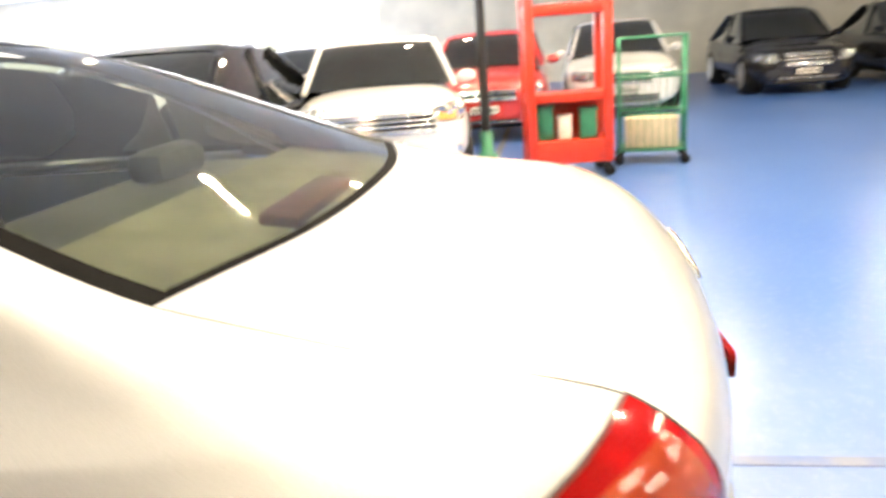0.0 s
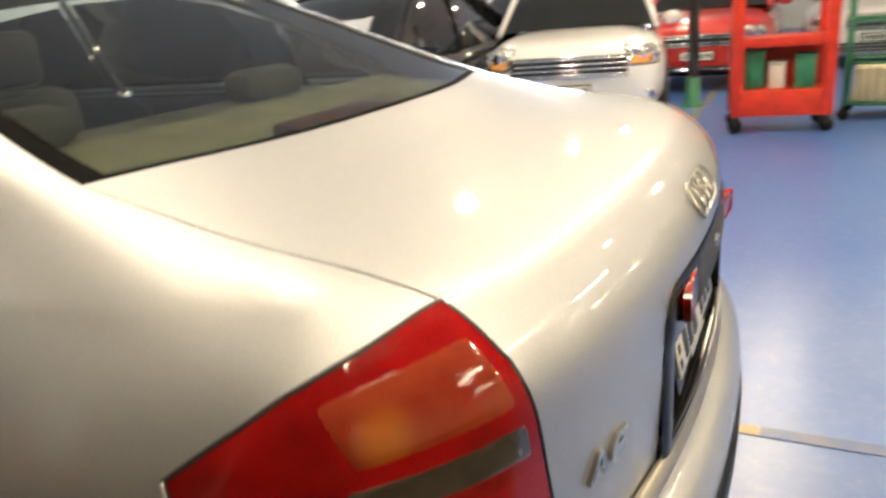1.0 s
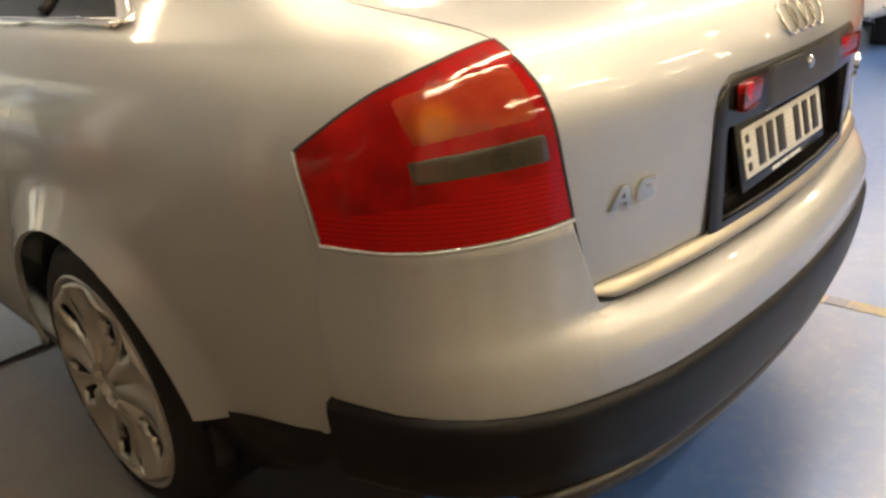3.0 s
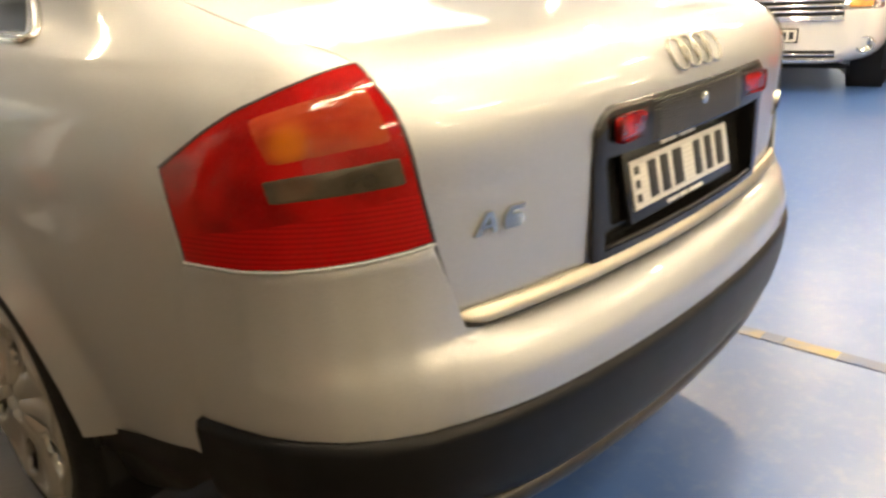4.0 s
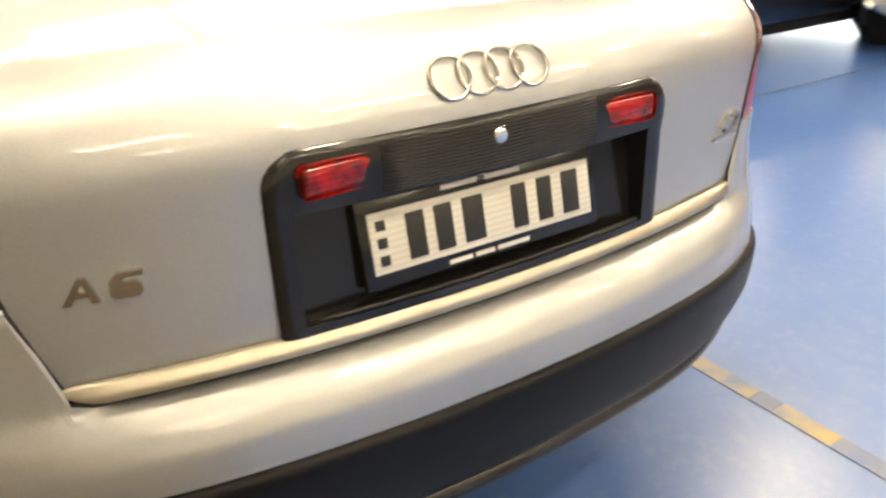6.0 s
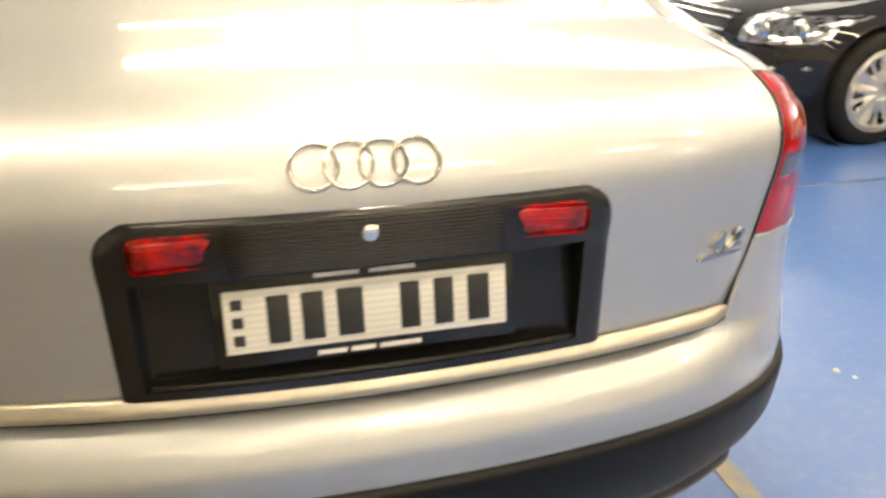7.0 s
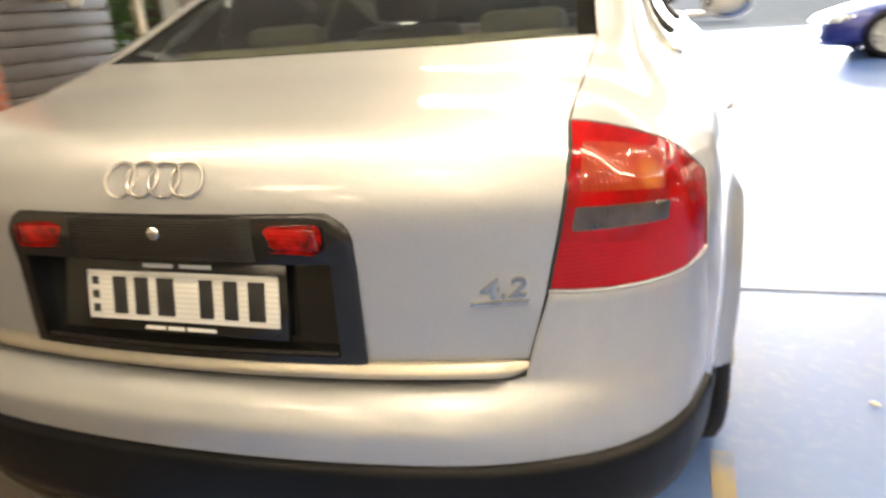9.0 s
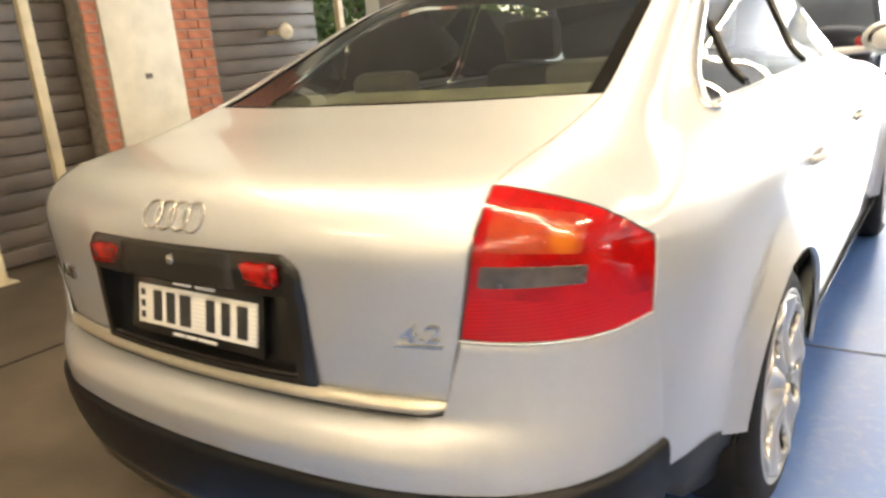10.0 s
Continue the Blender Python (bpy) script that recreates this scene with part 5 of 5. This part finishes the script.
    if "intake" in style:
        gx, z0, z1 = style["intake"]
        patch("intake", -gx, gx, z0, z1, M_MATTBLACK, .003, .03, nx=20)
        bar("intake_bar", -gx * .95, gx * .95, (z0 + z1) / 2, M_CHROME, .009, .012)
        bar("intake_lip", -gx * 1.05, gx * 1.05, z0 - .012, M_CHROME if style.get("lip") else M_MATTBLACK, .014, .01)
    if "plate" in style:
        z = style["plate"]
        back = style.get("plate_back", False)
        pl = new("number_plate")
        pl.parent = c
        y = front(0, z, .02, back)[1]
        pl.matrix_local = pose(0, y, z, 0, 0, 180 if back else 0)
        box("holder", (-.195, .0, -.058), (.195, .012, .058), M_GLOSSBLACK, pl, .003)
        box("sheet", (-.18, -.003, -.045), (.18, .001, .045), M_PLATE, pl, .001)
        for k in range(6):
            box("bar", (-.15 + k * .055, -.005, -.03), (-.115 + k * .055, -.002, .03), M_INK, pl)
    if "strip" in style:
        bar("bumper_strip", -W * .9, W * .9, style["strip"], M_CHROME, .010, .008)
    for y in (y0 + .15, (y1 + y2) / 2 - .05, y2 + .12):
        for s in (-1, 1):
            pts = []
            for z in np.linspace(.30, zb - .06, 9):
                hit = tree.ray_cast(Vector((s * 3, y, z)), Vector((-s, 0, 0)))[0]
                if hit:
                    pts.append((hit.x - s * .001, y, z))
            if len(pts) > 2 and all(abs(y - h) > R + .06 for h in hubs):
                tube("door_gap", pts, .004, M_DARK, c, "", 5)
    return c


M_DARKGLASS = mat("dark_car_glass", (0.012, 0.014, 0.014), 0.03, 0, 1.0, noise_scale=3, noise_amount=0.3)
M_CHROMELAMP = mat("headlight_reflector", (0.55, 0.56, 0.58), 0.10, 0.9, 1.0, noise_scale=26, noise_amount=0.65, bump=0.25, bump_scale=22)
M_AMBERCLEAR = mat("amber_indicator", (0.75, 0.33, 0.08), 0.15, 0, 1.0, noise_scale=30, noise_amount=0.3)

SALOON = [(0, .52, .62, .24), (.03, .64, .67, .18), (.10, .74, .72, .15), (.28, .82, .78, .15), (.6, .88, .83, .18), (1.2, .91, .93, .18), (2.2, .91, .97, .18), (3.3, .91, 1.0, .18),
          (3.9, .89, 1.03, .2), (4.3, .82, 1.01, .24), (4.45, .72, .94, .28), (4.5, .6, .86, .34)]
HATCH = [(0, .48, .68, .33), (.02, .62, .75, .28), (.07, .72, .81, .25), (.20, .79, .87, .22), (.5, .83, .92, .20), (1.0, .84, .96, .15), (2.0, .84, .97, .15), (3.0, .84, 1.0, .16),
         (3.45, .80, 1.0, .2), (3.62, .72, .95, .24), (3.68, .6, .88, .3)]
SPORTS = [(0, .40, .50, .28), (.04, .60, .56, .20), (.14, .74, .62, .16), (.4, .85, .70, .14), (.9, .88, .80, .14), (1.5, .89, .86, .15), (2.4, .89, .90, .15), (3.3, .90, .94, .16),
          (3.9, .88, .96, .18), (4.2, .80, .92, .22), (4.3, .66, .82, .3)]
WEST = -90

parked_car(pose(5.15, 1.77, FZ, 0, 0, WEST + 11), "white small hatchback with chrome grille bars, parked nose-out", M_WHITE, HATCH,
           (.98, 1.45, 2.9, 3.55, .95, 1.40, .76), (.66, 3.1),
           dict(head=(.46, .78, .64, .88, 0), amber=True, grille=(.54, .59, .76, 4), intake=(.50, .285, .36), lip=True, fog=(.67, .395, .055), plate=.47, cladding=True), R=.30, W=.84, n=3.6)
parked_car(pose(2.55, 3.55, FZ, 0, 0, WEST), "black saloon with chrome grille and clear headlights, parked nose-out", M_BLACKCAR, SALOON,
           (1.3, 2.05, 3.2, 4.1, .93, 1.44, .80), (.70, 3.45),
           dict(head=(.48, .84, .54, .72, .05), grille=(.40, .50, .70, 3), intake=(.5, .24, .34), strip=.44, plate=.40, fog=(.66, .29, .05)), R=.32, W=.91)
parked_car(pose(2.75, 7.1, FZ, 0, 0, WEST), "dark grey saloon with bright bumper trim, parked nose-out in a row", M_DARKCAR, SALOON,
           (1.3, 2.05, 3.2, 4.1, .93, 1.44, .80), (.86, 3.55),
           dict(head=(.48, .84, .54, .72, .05), grille=(.40, .50, .70, 3), intake=(.5, .24, .34), strip=.44, plate=.40), R=.32, W=.91)
parked_car(pose(2.6, 12.0, FZ, 0, 0, WEST), "deep blue sports car with a low nose, parked in a row", M_BLUECAR, SPORTS,
           (1.35, 2.1, 2.9, 4.0, .84, 1.27, .78), (.85, 3.3), dict(head=(.50, .80, .48, .62, .08), intake=(.5, .2, .32)), R=.32, W=.89)
parked_car(pose(8.4, 1.12, FZ, 0, 0, WEST), "red hatchback parked behind the white one", M_REDCAR, HATCH,
           (.98, 1.45, 2.9, 3.55, .95, 1.40, .76), (.66, 3.1), dict(head=(.46, .78, .60, .78, 0), grille=(.45, .56, .68, 2), intake=(.46, .245, .32), plate=.44), R=.30, W=.84)
parked_car(pose(-.5, 14.0, FZ, 0, 0, 180), "dark brown saloon with red tail lights, standing near the open door", M_DARKCAR, SALOON,
           (1.3, 2.05, 3.2, 4.1, .93, 1.44, .80), (.86, 3.55), dict(tail=(.55, .84, .70, .90), plate=.62, plate_back=True), R=.32, W=.91)
parked_car(pose(10.6, -.9, FZ, 0, 0, WEST), "white saloon parked nose-out near the cream wall", M_WHITE, SALOON,
           (1.3, 2.05, 3.2, 4.1, .93, 1.44, .80), (.86, 3.55), dict(head=(.48, .84, .54, .72, .05), grille=(.40, .50, .70, 3), intake=(.5, .24, .34), plate=.40), R=.32, W=.91)
parked_car(pose(12.4, -4.1, FZ, 0, 0, WEST), "black saloon parked nose-out near the cream wall", M_BLACKCAR, SALOON,
           (1.3, 2.05, 3.2, 4.1, .93, 1.44, .80), (.86, 3.55), dict(head=(.48, .84, .54, .72, .05), grille=(.40, .50, .70, 3), intake=(.5, .24, .34), plate=.40), R=.32, W=.91)
parked_car(pose(12.0, -6.6, FZ, 0, 0, WEST), "dark grey saloon parked nose-out near the cream wall", M_DARKCAR, SALOON,
           (1.3, 2.05, 3.2, 4.1, .93, 1.44, .80), (.86, 3.55), dict(head=(.48, .84, .54, .72, .05), grille=(.40, .50, .70, 3), intake=(.5, .24, .34), plate=.40), R=.32, W=.91)
parked_car(pose(10.8, 4.6, FZ, 0, 0, WEST), "white hatchback parked nose-out behind the row", M_WHITE, HATCH,
           (.98, 1.45, 2.9, 3.55, .95, 1.40, .76), (.66, 3.1), dict(head=(.46, .78, .60, .78, 0), grille=(.45, .56, .68, 2), intake=(.46, .245, .32), plate=.44), R=.30, W=.84)


# ---- workshop trolleys and post ----
def caster(parent, x, y, r=.06):
    lathe("caster_wheel", [(-.018, .004), (-.018, r), (.018, r), (.018, .004)], M_RUBBER, parent, "black rubber caster", 20).location = (x, y, r)
    box("caster_fork", (x - .025, y - .02, r), (x + .025, y + .02, r * 2 + .02), M_DARKMETAL, parent, .004)


cart = empty("tool_trolley", pose(6.0, .12, FZ, 0, 0, 8), "tall red enamelled tool trolley with green boxes on black casters", "trolley")
for y in (-.36, .36):
    for x in (-.2, .2):
        box("post", (x - .035, y - .045, .14), (x + .035, y + .045, 1.75), M_REDPAINT, cart, .008)
        caster(cart, x, y)
box("lower_tray", (-.22, -.38, .14), (.22, .38, .36), M_REDPAINT, cart, .012)
box("middle_tray", (-.22, -.38, .72), (.22, .38, .80), M_REDPAINT, cart, .008)
box("top_tray", (-.22, -.38, 1.5), (.22, .38, 1.6), M_REDPAINT, cart, .008)
box("back_panel", (.18, -.32, .36), (.20, .32, .74), M_REDPAINT, cart, .004)
for i, (y, w, h, mt) in enumerate(((-.2, .16, .26, M_GREENPAINT), (.02, .13, .2, M_BOARD), (.2, .15, .3, M_GREENPAINT))):
    b = empty("storage_box", pose(6.0 - .02, .12 + y, FZ + .362), "small plastic storage box on the red trolley", "box", "boxes on the trolley")
    box("tub", (-.1, -w / 2, 0), (.1, w / 2, h), mt, b, .012)
    box("lid", (-.108, -w / 2 - .008, h), (.108, w / 2 + .008, h + .025), mt, b, .008)
gc = empty("wire_trolley", pose(6.6, -.75, FZ, 0, 0, -6), "green wire mesh trolley on casters", "trolley")
for x in (-.25, .25):
    for y in (-.32, .32):
        tube("post", [(x, y, .12), (x, y, 1.25)], .016, M_GREENPAINT, gc)
        caster(gc, x, y, .05)
for z in (.14, .5, .86, 1.24):
    tube("rail", [(-.25, -.32, z), (.25, -.32, z), (.25, .32, z), (-.25, .32, z)], .012, M_GREENPAINT, gc, "", 6, True)
box("base_sheet", (-.25, -.32, .13), (.25, .32, .15), M_GREENPAINT, gc, .004)
for k in range(9):
    y = -.28 + k * .07
    tube("wire", [(-.25, y, .14), (-.25, y, .86)], .004, M_GREENPAINT, gc, "", 5)
box("crate", (-.2, -.26, .155), (.2, .26, .45), M_CREAM, gc, .02)
po = empty("steel_column", pose(7.35, 1.02, FZ), "slim black steel column with a green foot", "column")
lathe("shaft", [(0, .055), (3.33, .055)], M_MATTBLACK, po, "", 20, "z")
lathe("foot", [(0, .12), (.03, .12), (.05, .08), (.3, .075), (.31, .057)], M_GREENPAINT, po, "green painted foot", 24, "z")

# ---- a tree in the yard outside the door ----
tr = empty("tree", pose(-4.2, 25.5, FZ - .02), "leafy green tree in the sunlit yard outside", "tree", "trees outside")
tube("trunk", [(0, 0, 0), (.05, .02, 1.0), (-.03, .05, 2.0), (.02, 0, 3.2)], .14, M_BARK, tr, "", 10)
for k in range(9):
    a = k * 2.4
    z = 1.3 + .22 * k
    tube("limb", [(0, 0, z), (.5 * math.cos(a), .5 * math.sin(a), z + .35), (1.1 * math.cos(a), 1.1 * math.sin(a), z + .55)], .04, M_BARK, tr, "", 6)
LV, LF = [], []
for k in range(2600):
    a, b, r = random.uniform(0, 6.283), random.uniform(-1, 1), random.uniform(.5, 1) ** .5
    clump = .25 * math.sin(a * 3) + .2 * math.sin(b * 7 + a * 2)
    px, py, pz = (1.7 + clump) * r * math.cos(a) * math.sqrt(1 - b * b), (1.7 + clump) * r * math.sin(a) * math.sqrt(1 - b * b), 2.6 + (1.9 + clump) * r * b
    d1 = Vector((random.gauss(0, 1), random.gauss(0, 1), random.gauss(0, 1))).normalized() * .09
    d2 = d1.orthogonal().normalized() * .05
    o = Vector((px, py, pz))
    i = len(LV)
    LV += [o - d1, o + d2, o + d1, o - d2]
    LF.append((i, i + 1, i + 2, i + 3))
link_mesh("crown", LV, LF, M_LEAF, tr, "loose green leaves", True)
for x, y, sunk, turn in ((-6.6, 6.2, .02, 70), (-7.0, 9.6, .5, 160), (-6.4, 13.4, .02, 250), (-1.6, 26.5, .02, 30), (-6.2, 8.0, .8, 310), (-6.9, 11.4, .7, 20), (-5.8, 24.0, .9, 120), (-3.0, 27.2, .9, 200)):
    copy_thing(tr, pose(x, y, FZ - sunk, 0, 0, turn))
